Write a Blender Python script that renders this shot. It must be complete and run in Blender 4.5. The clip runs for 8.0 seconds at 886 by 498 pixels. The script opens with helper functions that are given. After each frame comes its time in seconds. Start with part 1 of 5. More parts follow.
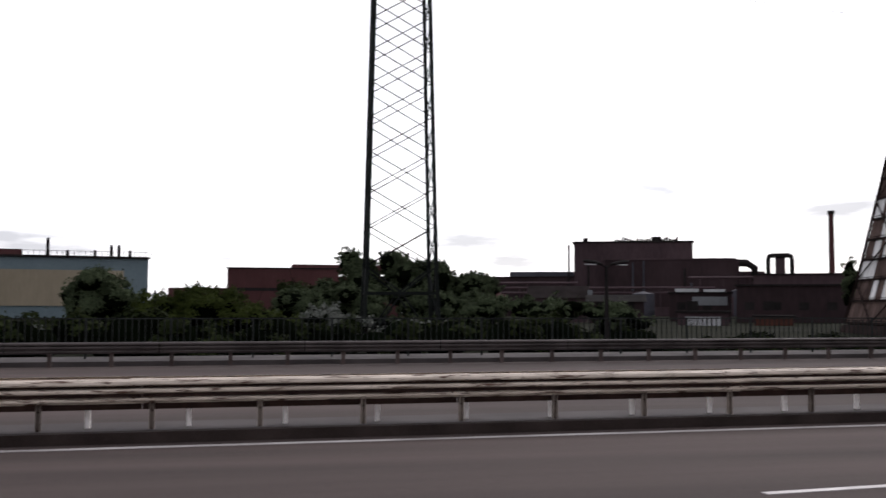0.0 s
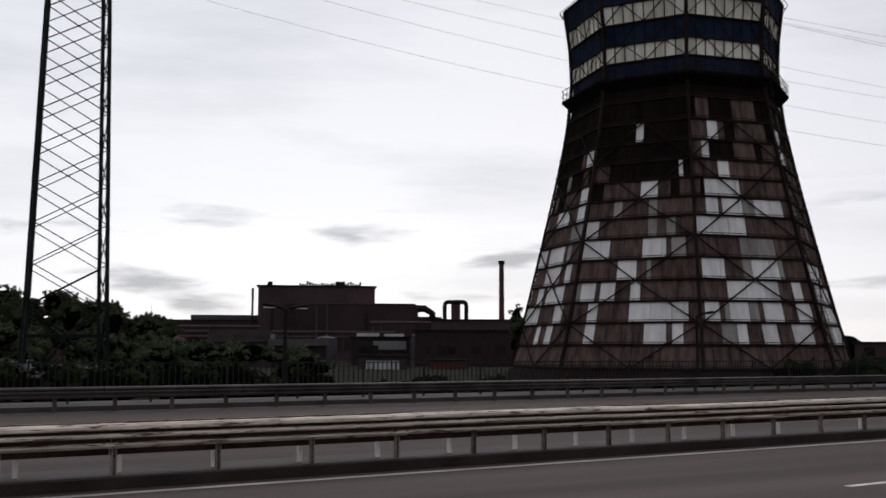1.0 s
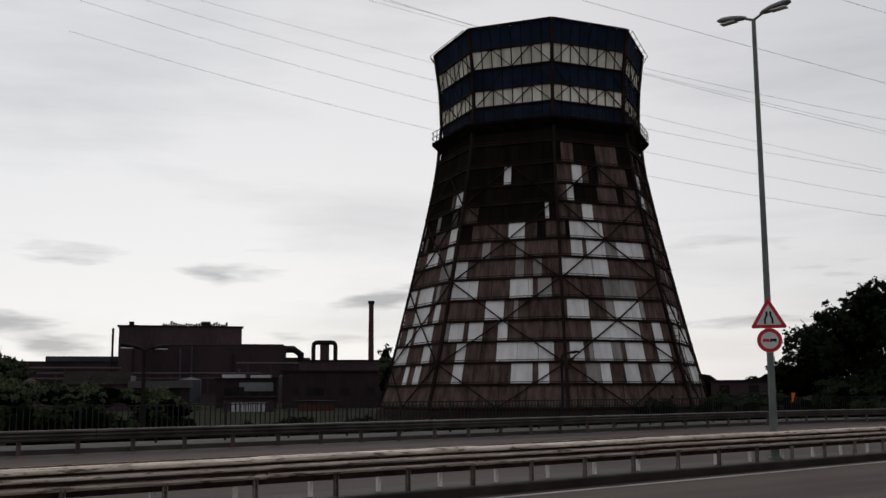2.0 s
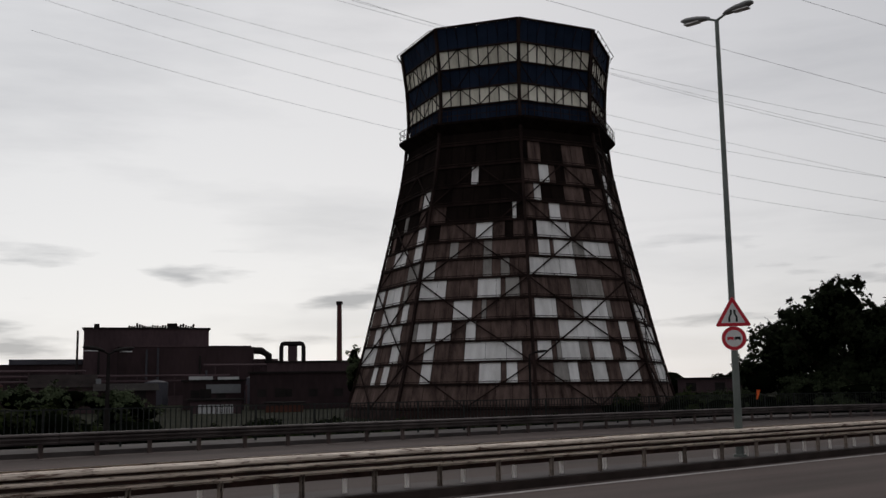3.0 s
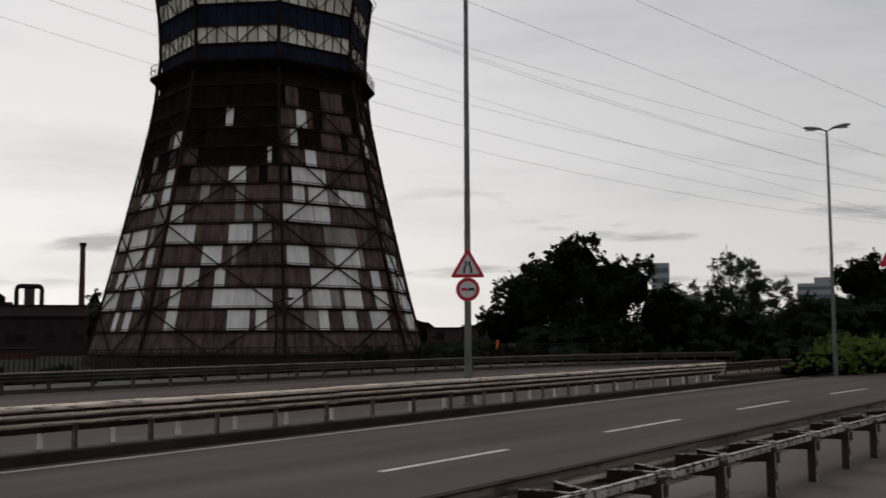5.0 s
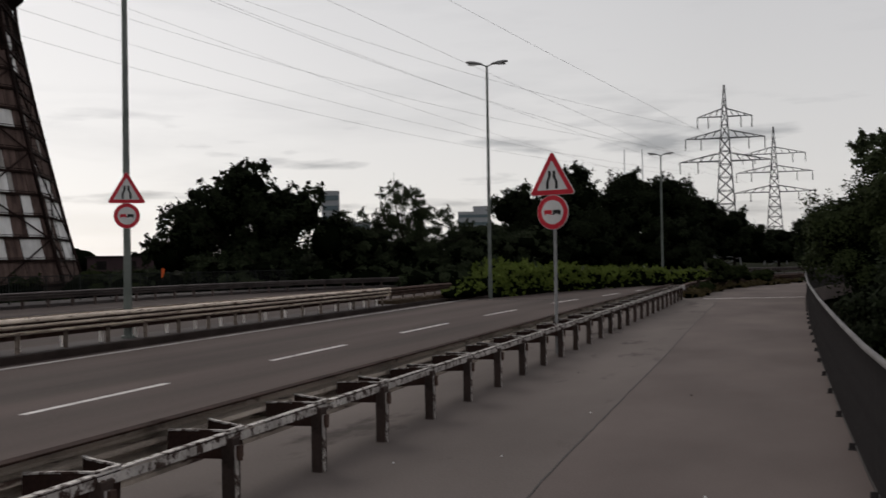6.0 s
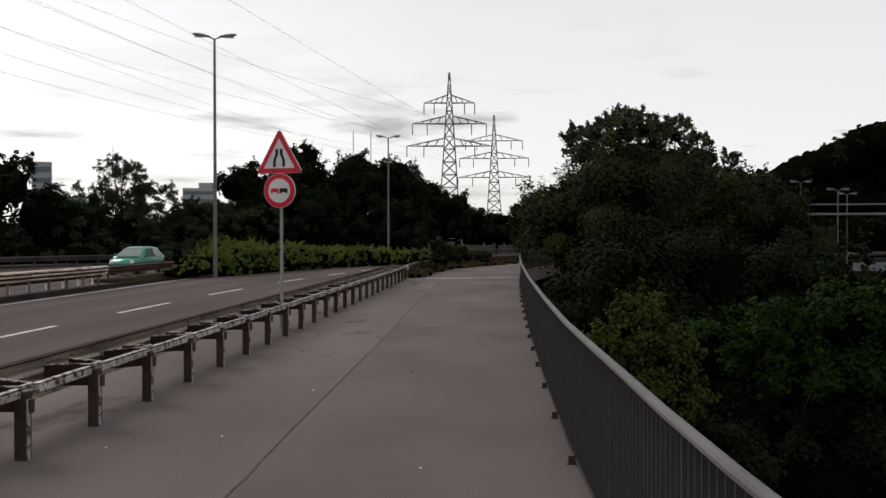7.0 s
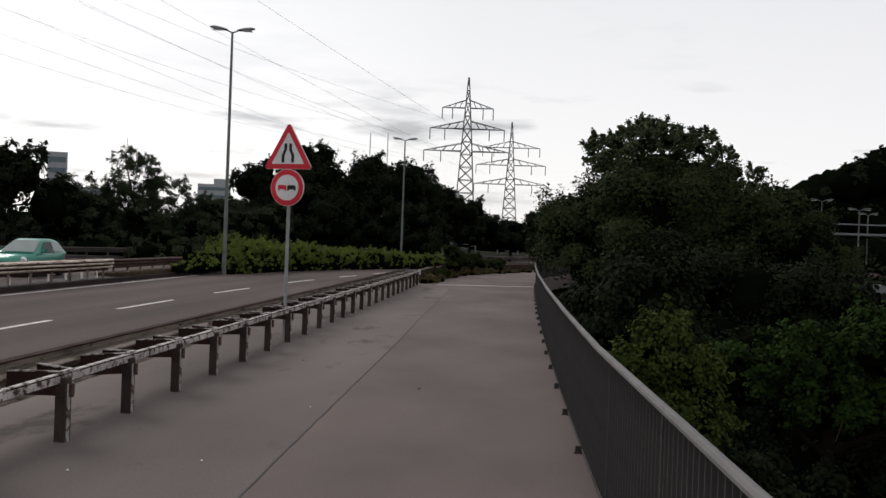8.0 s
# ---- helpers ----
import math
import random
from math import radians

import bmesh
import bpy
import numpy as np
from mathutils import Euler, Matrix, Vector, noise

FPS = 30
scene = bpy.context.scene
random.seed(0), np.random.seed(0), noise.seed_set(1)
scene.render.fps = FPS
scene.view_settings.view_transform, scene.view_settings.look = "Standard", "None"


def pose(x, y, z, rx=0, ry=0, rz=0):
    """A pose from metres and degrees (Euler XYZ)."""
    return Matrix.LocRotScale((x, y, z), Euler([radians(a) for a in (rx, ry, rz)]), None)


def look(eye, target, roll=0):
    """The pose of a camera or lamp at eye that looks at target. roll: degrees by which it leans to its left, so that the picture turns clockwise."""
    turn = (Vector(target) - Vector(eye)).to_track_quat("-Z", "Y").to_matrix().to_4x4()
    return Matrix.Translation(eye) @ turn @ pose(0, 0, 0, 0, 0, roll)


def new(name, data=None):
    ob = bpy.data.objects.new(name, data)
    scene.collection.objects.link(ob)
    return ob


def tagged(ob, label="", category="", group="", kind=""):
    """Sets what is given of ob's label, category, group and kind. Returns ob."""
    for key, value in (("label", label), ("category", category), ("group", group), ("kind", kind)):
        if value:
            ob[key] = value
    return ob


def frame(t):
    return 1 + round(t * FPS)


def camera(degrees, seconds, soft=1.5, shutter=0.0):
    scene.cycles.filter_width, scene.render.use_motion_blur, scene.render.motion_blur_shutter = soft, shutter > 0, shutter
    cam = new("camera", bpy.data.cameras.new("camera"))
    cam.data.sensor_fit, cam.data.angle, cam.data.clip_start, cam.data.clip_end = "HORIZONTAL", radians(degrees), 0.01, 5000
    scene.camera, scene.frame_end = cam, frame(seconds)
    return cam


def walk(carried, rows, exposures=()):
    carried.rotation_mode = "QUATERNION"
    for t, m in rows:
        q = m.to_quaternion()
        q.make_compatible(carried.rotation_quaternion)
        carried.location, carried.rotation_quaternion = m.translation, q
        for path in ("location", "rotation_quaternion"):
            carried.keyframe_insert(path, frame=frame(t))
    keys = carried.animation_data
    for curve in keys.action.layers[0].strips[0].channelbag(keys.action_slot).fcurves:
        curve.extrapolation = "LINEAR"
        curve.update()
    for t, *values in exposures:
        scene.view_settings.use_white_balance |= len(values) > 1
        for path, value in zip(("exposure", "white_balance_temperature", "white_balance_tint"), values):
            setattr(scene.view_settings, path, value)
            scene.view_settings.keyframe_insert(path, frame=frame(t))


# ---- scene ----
cam = camera(47.35, 8.0, soft=1.5, shutter=0.15)
walk(cam, [
    (0.0, look((0.701, -1.739, 1.629), (-9.076, 0.283, 2.197), 0.13)),
    (0.5, look((0.448, -1.533, 1.631), (-8.812, 2.165, 2.393), 0.21)),
    (1.0, look((0.369, -1.377, 1.624), (-8.299, 3.506, 2.633), 0.19)),
    (1.5, look((0.272, -1.247, 1.610), (-7.918, 4.349, 2.879), 0.03)),
    (3.0, look((0.274, -1.143, 1.624), (-7.464, 5.034, 3.023), -0.81)),
    (3.5, look((0.189, -1.002, 1.634), (-7.416, 5.360, 2.928), -1.05)),
    (4.0, look((0.179, -0.789, 1.636), (-7.277, 5.756, 2.890), -0.81)),
    (4.2, look((0.175, -0.670, 1.640), (-7.212, 5.955, 2.883), -0.65)),
    (5.3, look((0.107, -0.103, 1.635), (-5.205, 8.338, 2.364), -0.39)),
    (5.5, look((0.070, -0.035, 1.631), (-4.684, 8.740, 2.267), -0.62)),
    (6.0, look((0.032, 0.171, 1.647), (-3.285, 9.604, 1.768), -0.91)),
    (6.3, look((0.081, 0.122, 1.649), (-2.279, 9.839, 1.548), -0.83)),
    (6.5, look((0.109, 0.076, 1.654), (-1.561, 9.934, 1.493), -0.88)),
    (7.0, look((0.068, 0.152, 1.638), (-0.640, 10.126, 1.534), -0.09)),
    (7.5, look((-0.026, 0.695, 1.646), (-0.766, 10.668, 1.627), 1.19)),
    (7.7, look((-0.032, 0.874, 1.649), (-0.805, 10.844, 1.637), 1.63)),
    (8.0, look((-0.035, 1.152, 1.654), (-0.872, 11.117, 1.598), 2.11)),
], exposures=[(0.0, 0.42, 6350, 16), (0.7, -0.02, 6300, 15), (1.5, -0.3, 6450, 13), (3.0, -0.42, 6550, 12), (4.2, -0.5, 6600, 12), (5.5, -0.27, 6700, 12), (6.2, -0.09, 6700, 12), (6.8, 0.25, 6650, 12), (8.0, 0.37, 6600, 12)])

# ---- sky and sun: a bright overcast evening ----
world = bpy.data.worlds.new("overcast_sky")
scene.world = world
world.use_nodes = True
wn, wl = world.node_tree.nodes, world.node_tree.links
wn.clear()
w_out = wn.new("ShaderNodeOutputWorld")
w_bg = wn.new("ShaderNodeBackground")
w_bg.inputs["Strength"].default_value = 1.0
w_sky = wn.new("ShaderNodeTexSky")
w_sky.sky_type = "NISHITA"
w_sky.sun_disc = False
w_sky.sun_elevation = radians(34)
w_sky.sun_rotation = radians(-50)
w_scale = wn.new("ShaderNodeVectorMath")
w_scale.operation = "SCALE"
w_scale.inputs["Scale"].default_value = 0.08
w_co = wn.new("ShaderNodeTexCoord")
w_sep = wn.new("ShaderNodeSeparateXYZ")
w_map = wn.new("ShaderNodeMapping")
w_map.inputs["Scale"].default_value = (2.2, 2.2, 12.0)
w_noise = wn.new("ShaderNodeTexNoise")
w_noise.inputs["Scale"].default_value = 1.0
w_noise.inputs["Detail"].default_value = 6.0
w_noise.inputs["Roughness"].default_value = 0.55
w_ramp = wn.new("ShaderNodeValToRGB")
w_ramp.color_ramp.elements[0].position = 0.30
w_ramp.color_ramp.elements[0].color = (0.84, 0.845, 0.855, 1)
w_ramp.color_ramp.elements[1].position = 0.50
w_ramp.color_ramp.elements[1].color = (1.02, 1.02, 1.02, 1)
w_high = wn.new("ShaderNodeValToRGB")
w_high.color_ramp.elements[0].position = 0.0
w_high.color_ramp.elements[0].color = (1.0, 1.0, 0.99, 1)
w_high.color_ramp.elements[1].position = 0.45
w_high.color_ramp.elements[1].color = (0.72, 0.74, 0.77, 1)
w_mul = wn.new("ShaderNodeMix")
w_mul.data_type, w_mul.blend_type = "RGBA", "MULTIPLY"
w_mul.inputs["Factor"].default_value = 1.0
w_mix = wn.new("ShaderNodeMix")
w_mix.data_type = "RGBA"
w_mix.inputs["Factor"].default_value = 0.9
wl.new(w_co.outputs["Generated"], w_map.inputs["Vector"])
wl.new(w_map.outputs["Vector"], w_noise.inputs["Vector"])
wl.new(w_noise.outputs["Fac"], w_ramp.inputs["Fac"])
wl.new(w_co.outputs["Generated"], w_sep.inputs["Vector"])
wl.new(w_sep.outputs["Z"], w_high.inputs["Fac"])
# small dark streaks low over the horizon
w_map2 = wn.new("ShaderNodeMapping")
w_map2.inputs["Scale"].default_value = (7.0, 7.0, 42.0)
w_map2.inputs["Location"].default_value = (3.1, 1.7, 0.4)
w_noise2 = wn.new("ShaderNodeTexNoise")
w_noise2.inputs["Scale"].default_value, w_noise2.inputs["Detail"].default_value = 1.0, 5.0
w_streak = wn.new("ShaderNodeValToRGB")
w_streak.color_ramp.elements[0].position, w_streak.color_ramp.elements[0].color = 0.56, (1, 1, 1, 1)
w_streak.color_ramp.elements[1].position, w_streak.color_ramp.elements[1].color = 0.70, (0.52, 0.53, 0.55, 1)
w_low = wn.new("ShaderNodeValToRGB")
w_low.color_ramp.elements[0].position, w_low.color_ramp.elements[0].color = 0.11, (1, 1, 1, 1)
w_low.color_ramp.elements[1].position, w_low.color_ramp.elements[1].color = 0.17, (0, 0, 0, 1)
w_cloud = wn.new("ShaderNodeMix")
w_cloud.data_type, w_cloud.blend_type = "RGBA", "MULTIPLY"
wl.new(w_co.outputs["Generated"], w_map2.inputs["Vector"])
wl.new(w_map2.outputs["Vector"], w_noise2.inputs["Vector"])
wl.new(w_noise2.outputs["Fac"], w_streak.inputs["Fac"])
wl.new(w_sep.outputs["Z"], w_low.inputs["Fac"])
wl.new(w_low.outputs["Color"], w_cloud.inputs["Factor"])
wl.new(w_ramp.outputs["Color"], w_cloud.inputs["A"])
wl.new(w_streak.outputs["Color"], w_cloud.inputs["B"])
wl.new(w_cloud.outputs["Result"], w_mul.inputs["A"])
wl.new(w_high.outputs["Color"], w_mul.inputs["B"])
wl.new(w_sky.outputs["Color"], w_scale.inputs[0])
wl.new(w_scale.outputs["Vector"], w_mix.inputs["A"])
w_dot = wn.new("ShaderNodeVectorMath")
w_dot.operation = "DOT_PRODUCT"
w_dot.inputs[1].default_value = (-0.93, 0.32, 0.15)
w_glow = wn.new("ShaderNodeValToRGB")
for place, value in ((0.4, 0.8), (0.7, 0.93), (0.85, 1.08)):
    w_glow.color_ramp.elements.new(place).color = (value, value, value, 1)
w_glow.color_ramp.elements[0].color = (0.78, 0.78, 0.79, 1)
w_glow.color_ramp.elements[-1].color = (1.24, 1.24, 1.22, 1)
w_lit = wn.new("ShaderNodeMix")
w_lit.data_type, w_lit.blend_type = "RGBA", "MULTIPLY"
w_lit.inputs["Factor"].default_value = 1.0
wl.new(w_co.outputs["Generated"], w_dot.inputs[0])
wl.new(w_dot.outputs["Value"], w_glow.inputs["Fac"])
wl.new(w_mul.outputs["Result"], w_lit.inputs["A"])
wl.new(w_glow.outputs["Color"], w_lit.inputs["B"])
wl.new(w_lit.outputs["Result"], w_mix.inputs["B"])
wl.new(w_mix.outputs["Result"], w_bg.inputs["Color"])
wl.new(w_bg.outputs["Background"], w_out.inputs["Surface"])
sun_data = bpy.data.lights.new("sun", "SUN")
sun_data.energy, sun_data.angle, sun_data.color = 1.4, radians(24), (1.0, 0.97, 0.93)
sun = new("sun", sun_data)
sun.matrix_world = look((-75, 62, 66), (0, 0, 0))


# ---- materials ----
def material(name, dark, light, rough=0.7, metal=0.0, scale=3.0, fine=40.0, bump=0.15, spread=0.0, stretch=(1, 1, 1), island=0.0, rust=None, rust_amount=0.5, spec=0.12):
    m = bpy.data.materials.new(name)
    m.use_nodes = True
    n, l = m.node_tree.nodes, m.node_tree.links
    bsdf = n["Principled BSDF"]
    bsdf.inputs["Roughness"].default_value = rough
    bsdf.inputs["Metallic"].default_value = metal
    bsdf.inputs["Specular IOR Level"].default_value = spec
    co = n.new("ShaderNodeTexCoord")
    mp = n.new("ShaderNodeMapping")
    mp.inputs["Scale"].default_value = stretch
    l.new(co.outputs["Object"], mp.inputs["Vector"])
    big = n.new("ShaderNodeTexNoise")
    big.inputs["Scale"].default_value, big.inputs["Detail"].default_value = scale, 5.0
    small = n.new("ShaderNodeTexNoise")
    small.inputs["Scale"].default_value, small.inputs["Detail"].default_value = fine, 3.0
    for node in (big, small):
        l.new(mp.outputs["Vector"], node.inputs["Vector"])
    add = n.new("ShaderNodeMath")
    add.operation = "MULTIPLY_ADD"
    add.inputs[1].default_value = 0.35
    l.new(small.outputs["Fac"], add.inputs[0])
    l.new(big.outputs["Fac"], add.inputs[2])
    last = add.outputs[0]
    if spread or island:
        info = n.new("ShaderNodeObjectInfo") if spread else n.new("ShaderNodeNewGeometry")
        more = n.new("ShaderNodeMath")
        more.operation = "MULTIPLY_ADD"
        more.inputs[1].default_value = spread or island
        l.new(info.outputs["Random" if spread else "Random Per Island"], more.inputs[0])
        l.new(last, more.inputs[2])
        last = more.outputs[0]
    ramp = n.new("ShaderNodeValToRGB")
    ramp.color_ramp.elements[0].position, ramp.color_ramp.elements[0].color = 0.4, (*dark, 1)
    ramp.color_ramp.elements[1].position, ramp.color_ramp.elements[1].color = 0.95 + (spread or island), (*light, 1)
    l.new(last, ramp.inputs["Fac"])
    color = ramp.outputs["Color"]
    if rust:
        spot = n.new("ShaderNodeTexNoise")
        spot.inputs["Scale"].default_value, spot.inputs["Detail"].default_value = scale * 2.3, 8.0
        spot.inputs["Roughness"].default_value = 0.65
        l.new(mp.outputs["Vector"], spot.inputs["Vector"])
        edge = n.new("ShaderNodeValToRGB")
        edge.color_ramp.elements[0].position, edge.color_ramp.elements[1].position = 0.62 - 0.25 * rust_amount, 0.70 - 0.25 * rust_amount
        l.new(spot.outputs["Fac"], edge.inputs["Fac"])
        mix = n.new("ShaderNodeMix")
        mix.data_type = "RGBA"
        mix.inputs["B"].default_value = (*rust, 1)
        l.new(edge.outputs["Color"], mix.inputs["Factor"])
        l.new(color, mix.inputs["A"])
        color = mix.outputs["Result"]
    l.new(color, bsdf.inputs["Base Color"])
    if bump:
        b = n.new("ShaderNodeBump")
        b.inputs["Strength"].default_value, b.inputs["Distance"].default_value = bump, 0.02
        l.new(last, b.inputs["Height"])
        l.new(b.outputs["Normal"], bsdf.inputs["Normal"])
    return m


ASPHALT = material("asphalt", (0.031, 0.0235, 0.021), (0.096, 0.0715, 0.0645), 0.92, scale=0.4, fine=60, bump=0.25, stretch=(1.6, 0.12, 1))
WALKWAY = material("walkway_concrete", (0.074, 0.0585, 0.0545), (0.142, 0.114, 0.105), 0.95, scale=0.5, fine=70, bump=0.2, stretch=(1, 0.5, 1))
WALKGREY = material("grey_walkway_concrete", (0.08, 0.066, 0.061), (0.154, 0.129, 0.119), 0.95, scale=0.45, fine=70, bump=0.2, stretch=(1, 0.35, 1), rust=(0.058, 0.047, 0.043), rust_amount=0.22)
KERB = material("dark_kerb_stone", (0.016, 0.011, 0.0095), (0.046, 0.034, 0.03), 0.95, scale=1.2, fine=40, bump=0.4)
MEDIAN = material("median_paving", (0.05, 0.043, 0.042), (0.095, 0.082, 0.079), 0.9, scale=0.6, fine=40, bump=0.3)
PAINT = material("road_paint", (0.38, 0.35, 0.34), (0.68, 0.64, 0.62), 0.75, scale=2.0, fine=50, bump=0.1)
SOIL = material("grassy_soil", (0.004, 0.005, 0.002), (0.016, 0.017, 0.008), 1.0, spec=0.02, scale=0.15, fine=6, bump=0.6)
EARTH = material("dry_brown_earth", (0.03, 0.021, 0.014), (0.085, 0.062, 0.043), 1.0, spec=0.02, scale=1.0, fine=14, bump=0.7)
SEAM = material("tar_joint", (0.03, 0.027, 0.027), (0.06, 0.055, 0.054), 0.8, scale=3, fine=60)
BEAMCREAM = material("weathered_cream_steel", (0.29, 0.235, 0.19), (0.8, 0.685, 0.575), 0.6, 0.0, scale=3.0, fine=50, bump=0.15, rust=(0.09, 0.05, 0.036), rust_amount=0.32, stretch=(3, 0.35, 3))
BEAMNEAR = material("worn_tan_steel", (0.15, 0.122, 0.1), (0.5, 0.425, 0.36), 0.6, 0.1, scale=1.6, fine=45, bump=0.15, rust=(0.05, 0.03, 0.023), rust_amount=0.3, stretch=(3, 0.5, 3))
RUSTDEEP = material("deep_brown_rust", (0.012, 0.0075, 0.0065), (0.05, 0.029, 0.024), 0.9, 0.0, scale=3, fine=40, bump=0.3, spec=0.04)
PAINTWORN = material("worn_edge_paint", (0.2, 0.18, 0.172), (0.48, 0.445, 0.43), 0.8, scale=2.5, fine=50, bump=0.1, stretch=(1, 0.4, 1))
RUSTY = material("rusty_steel", (0.028, 0.018, 0.015), (0.115, 0.07, 0.055), 0.85, 0.1, scale=3, fine=40, bump=0.3)
POSTDARK = material("dark_post_steel", (0.022, 0.016, 0.015), (0.10, 0.075, 0.068), 0.8, 0.0, scale=4, fine=40, bump=0.2, spread=0.4)
POSTTAN = material("stained_tan_post_steel", (0.045, 0.034, 0.028), (0.27, 0.22, 0.185), 0.8, 0.0, scale=4, fine=40, bump=0.2, spread=0.5, rust=(0.035, 0.022, 0.018), rust_amount=0.4)
POSTRUST = material("rusted_post_steel", (0.014, 0.0095, 0.0085), (0.062, 0.044, 0.038), 0.85, 0.0, scale=4, fine=40, bump=0.3, spread=0.4)
POSTPALE = material("pale_post_steel", (0.6, 0.56, 0.53), (0.85, 0.8, 0.76), 0.7, 0.0, scale=4, fine=40, bump=0.15, spread=0.4, rust=(0.1, 0.06, 0.045), rust_amount=0.08)
STRAP = material("flaking_white_strap", (0.22, 0.2, 0.185), (0.62, 0.58, 0.55), 0.65, 0.15, scale=5.0, fine=30, bump=0.3, rust=(0.045, 0.027, 0.022), rust_amount=0.5)
RAILGREY = material("grey_railing_paint", (0.033, 0.0295, 0.029), (0.061, 0.055, 0.054), 0.85, 0.0, scale=1.5, fine=30, bump=0.1)
HANDRAIL = material("pale_grey_handrail", (0.09, 0.085, 0.084), (0.16, 0.152, 0.15), 0.7, 0.0, scale=2, fine=50, bump=0.08)
DARKFENCE = material("dark_green_fence", (0.012, 0.013, 0.0125), (0.035, 0.037, 0.035), 0.8, spec=0.03, scale=2, fine=20, bump=0.1)
LAMPGREY = material("lamp_pole_green_grey", (0.085, 0.1, 0.09), (0.19, 0.205, 0.19), 0.55, 0.3, scale=1.2, fine=25, bump=0.08)
LAMPHEAD = material("lamp_head_grey", (0.2, 0.2, 0.2), (0.32, 0.32, 0.32), 0.5, 0.1, scale=3, fine=20, bump=0.05)
LENS = material("lamp_lens", (0.5, 0.5, 0.5), (0.7, 0.7, 0.7), 0.2, scale=4, fine=20, bump=0.0)
LATTICE = material("dark_lattice_steel", (0.005, 0.006, 0.006), (0.018, 0.02, 0.018), 0.8, 0.0, spec=0.05, scale=1, fine=12, bump=0.1)
PYLON = material("grey_pylon_steel", (0.07, 0.07, 0.075), (0.15, 0.15, 0.155), 0.7, 0.2, scale=0.5, fine=8, bump=0.1)
WIRE = material("aluminium_wire", (0.42, 0.42, 0.43), (0.58, 0.58, 0.59), 0.7, 0.0, scale=1, fine=5, bump=0)
TOWERWOOD = material("weathered_brown_boards", (0.015, 0.0098, 0.0086), (0.155, 0.107, 0.093), 0.95, spec=0.03, scale=0.5, fine=7, bump=0.4, spread=0.12, stretch=(4, 4, 0.16))
TOWERPALE = material("replaced_pale_sheet", (0.48, 0.465, 0.45), (0.78, 0.765, 0.75), 0.75, scale=0.5, fine=8, bump=0.15, spread=0.3, stretch=(3, 3, 0.4))
TOWERSEMI = material("stained_pale_sheet", (0.13, 0.118, 0.108), (0.32, 0.3, 0.28), 0.85, scale=0.6, fine=8, bump=0.2, spread=0.3, stretch=(3, 3, 0.4))
# sooty black that also has the shade below the gallery put into its colour
TOWERSOOTSHADE = material("sooty_shaded_boards", (0.003, 0.0022, 0.002), (0.015, 0.0105, 0.009), 1.0, spec=0.01, scale=0.4, fine=9, bump=0.3, spread=0.2, stretch=(3, 3, 0.4))
TOWERBLUE = material("faded_blue_sheet", (0.006, 0.0095, 0.0185), (0.015, 0.0235, 0.044), 0.85, spec=0.03, scale=0.5, fine=8, bump=0.15, spread=0.3)
TOWERCREAM = material("cream_band_sheet", (0.36, 0.33, 0.26), (0.82, 0.78, 0.67), 0.75, scale=0.5, fine=8, bump=0.15, spread=0.35, stretch=(2, 2, 0.5))
TOWERSTEEL = material("rusty_tower_frame", (0.008, 0.0052, 0.0046), (0.036, 0.0225, 0.02), 0.85, 0.0, spec=0.05, scale=0.6, fine=10, bump=0.2)
BARK = material("bark", (0.008, 0.006, 0.005), (0.025, 0.02, 0.015), 1.0, spec=0.02, scale=2, fine=20, bump=0.6, stretch=(2, 2, 0.4))
# dark trees' leaf colour; below the bridge it also has shade painted in
LEAFDARK = material("dark_and_shaded_foliage", (0.002, 0.003, 0.0017), (0.014, 0.019, 0.009), 0.8, spec=0.02, scale=0.3, fine=2, bump=0, island=0.5)
LEAFMID = material("mid_foliage", (0.004, 0.006, 0.0025), (0.026, 0.034, 0.012), 0.8, spec=0.02, scale=0.5, fine=2, bump=0, island=0.3)
LEAFCROWN = material("broadleaf_crown_foliage", (0.0025, 0.0038, 0.0016), (0.028, 0.037, 0.0135), 0.75, spec=0.03, scale=0.35, fine=2, bump=0, island=0.4)
LEAFBRIGHT = material("bright_foliage", (0.012, 0.02, 0.004), (0.135, 0.175, 0.036), 0.75, spec=0.03, scale=0.35, fine=2, bump=0, island=0.5)
LEAFOLIVE = material("olive_foliage", (0.005, 0.008, 0.002), (0.045, 0.058, 0.014), 0.75, spec=0.02, scale=0.4, fine=2, bump=0, island=0.6)
LEAFTHICK = material("fresh_green_foliage", (0.002, 0.0045, 0.0015), (0.019, 0.036, 0.008), 0.8, spec=0.02, scale=0.5, fine=2, bump=0, island=0.4)
LEAFFAR = material("dull_green_foliage", (0.013, 0.0175, 0.009), (0.07, 0.088, 0.047), 0.8, spec=0.02, scale=0.3, fine=2, bump=0, island=0.4)
LEAFROAD = material("roadside_foliage", (0.006, 0.008, 0.0045), (0.036, 0.046, 0.024), 0.8, spec=0.02, scale=0.3, fine=2, bump=0, island=0.4)
LEAFDRY = material("dry_brown_weeds", (0.02, 0.016, 0.007), (0.09, 0.07, 0.035), 0.9, spec=0.02, scale=0.8, fine=5, bump=0, island=0.5)
LEAFGREY = material("silvery_foliage", (0.04, 0.044, 0.038), (0.15, 0.157, 0.135), 0.8, spec=0.03, scale=0.3, fine=2, bump=0, island=0.5)
# near-black stand-in for the shade deep inside crowns and hedge
CORE = material("inner_crown_shade", (0.0015, 0.002, 0.001), (0.004, 0.006, 0.003), 1.0, spec=0.0, scale=1.0, fine=7, bump=0.8)


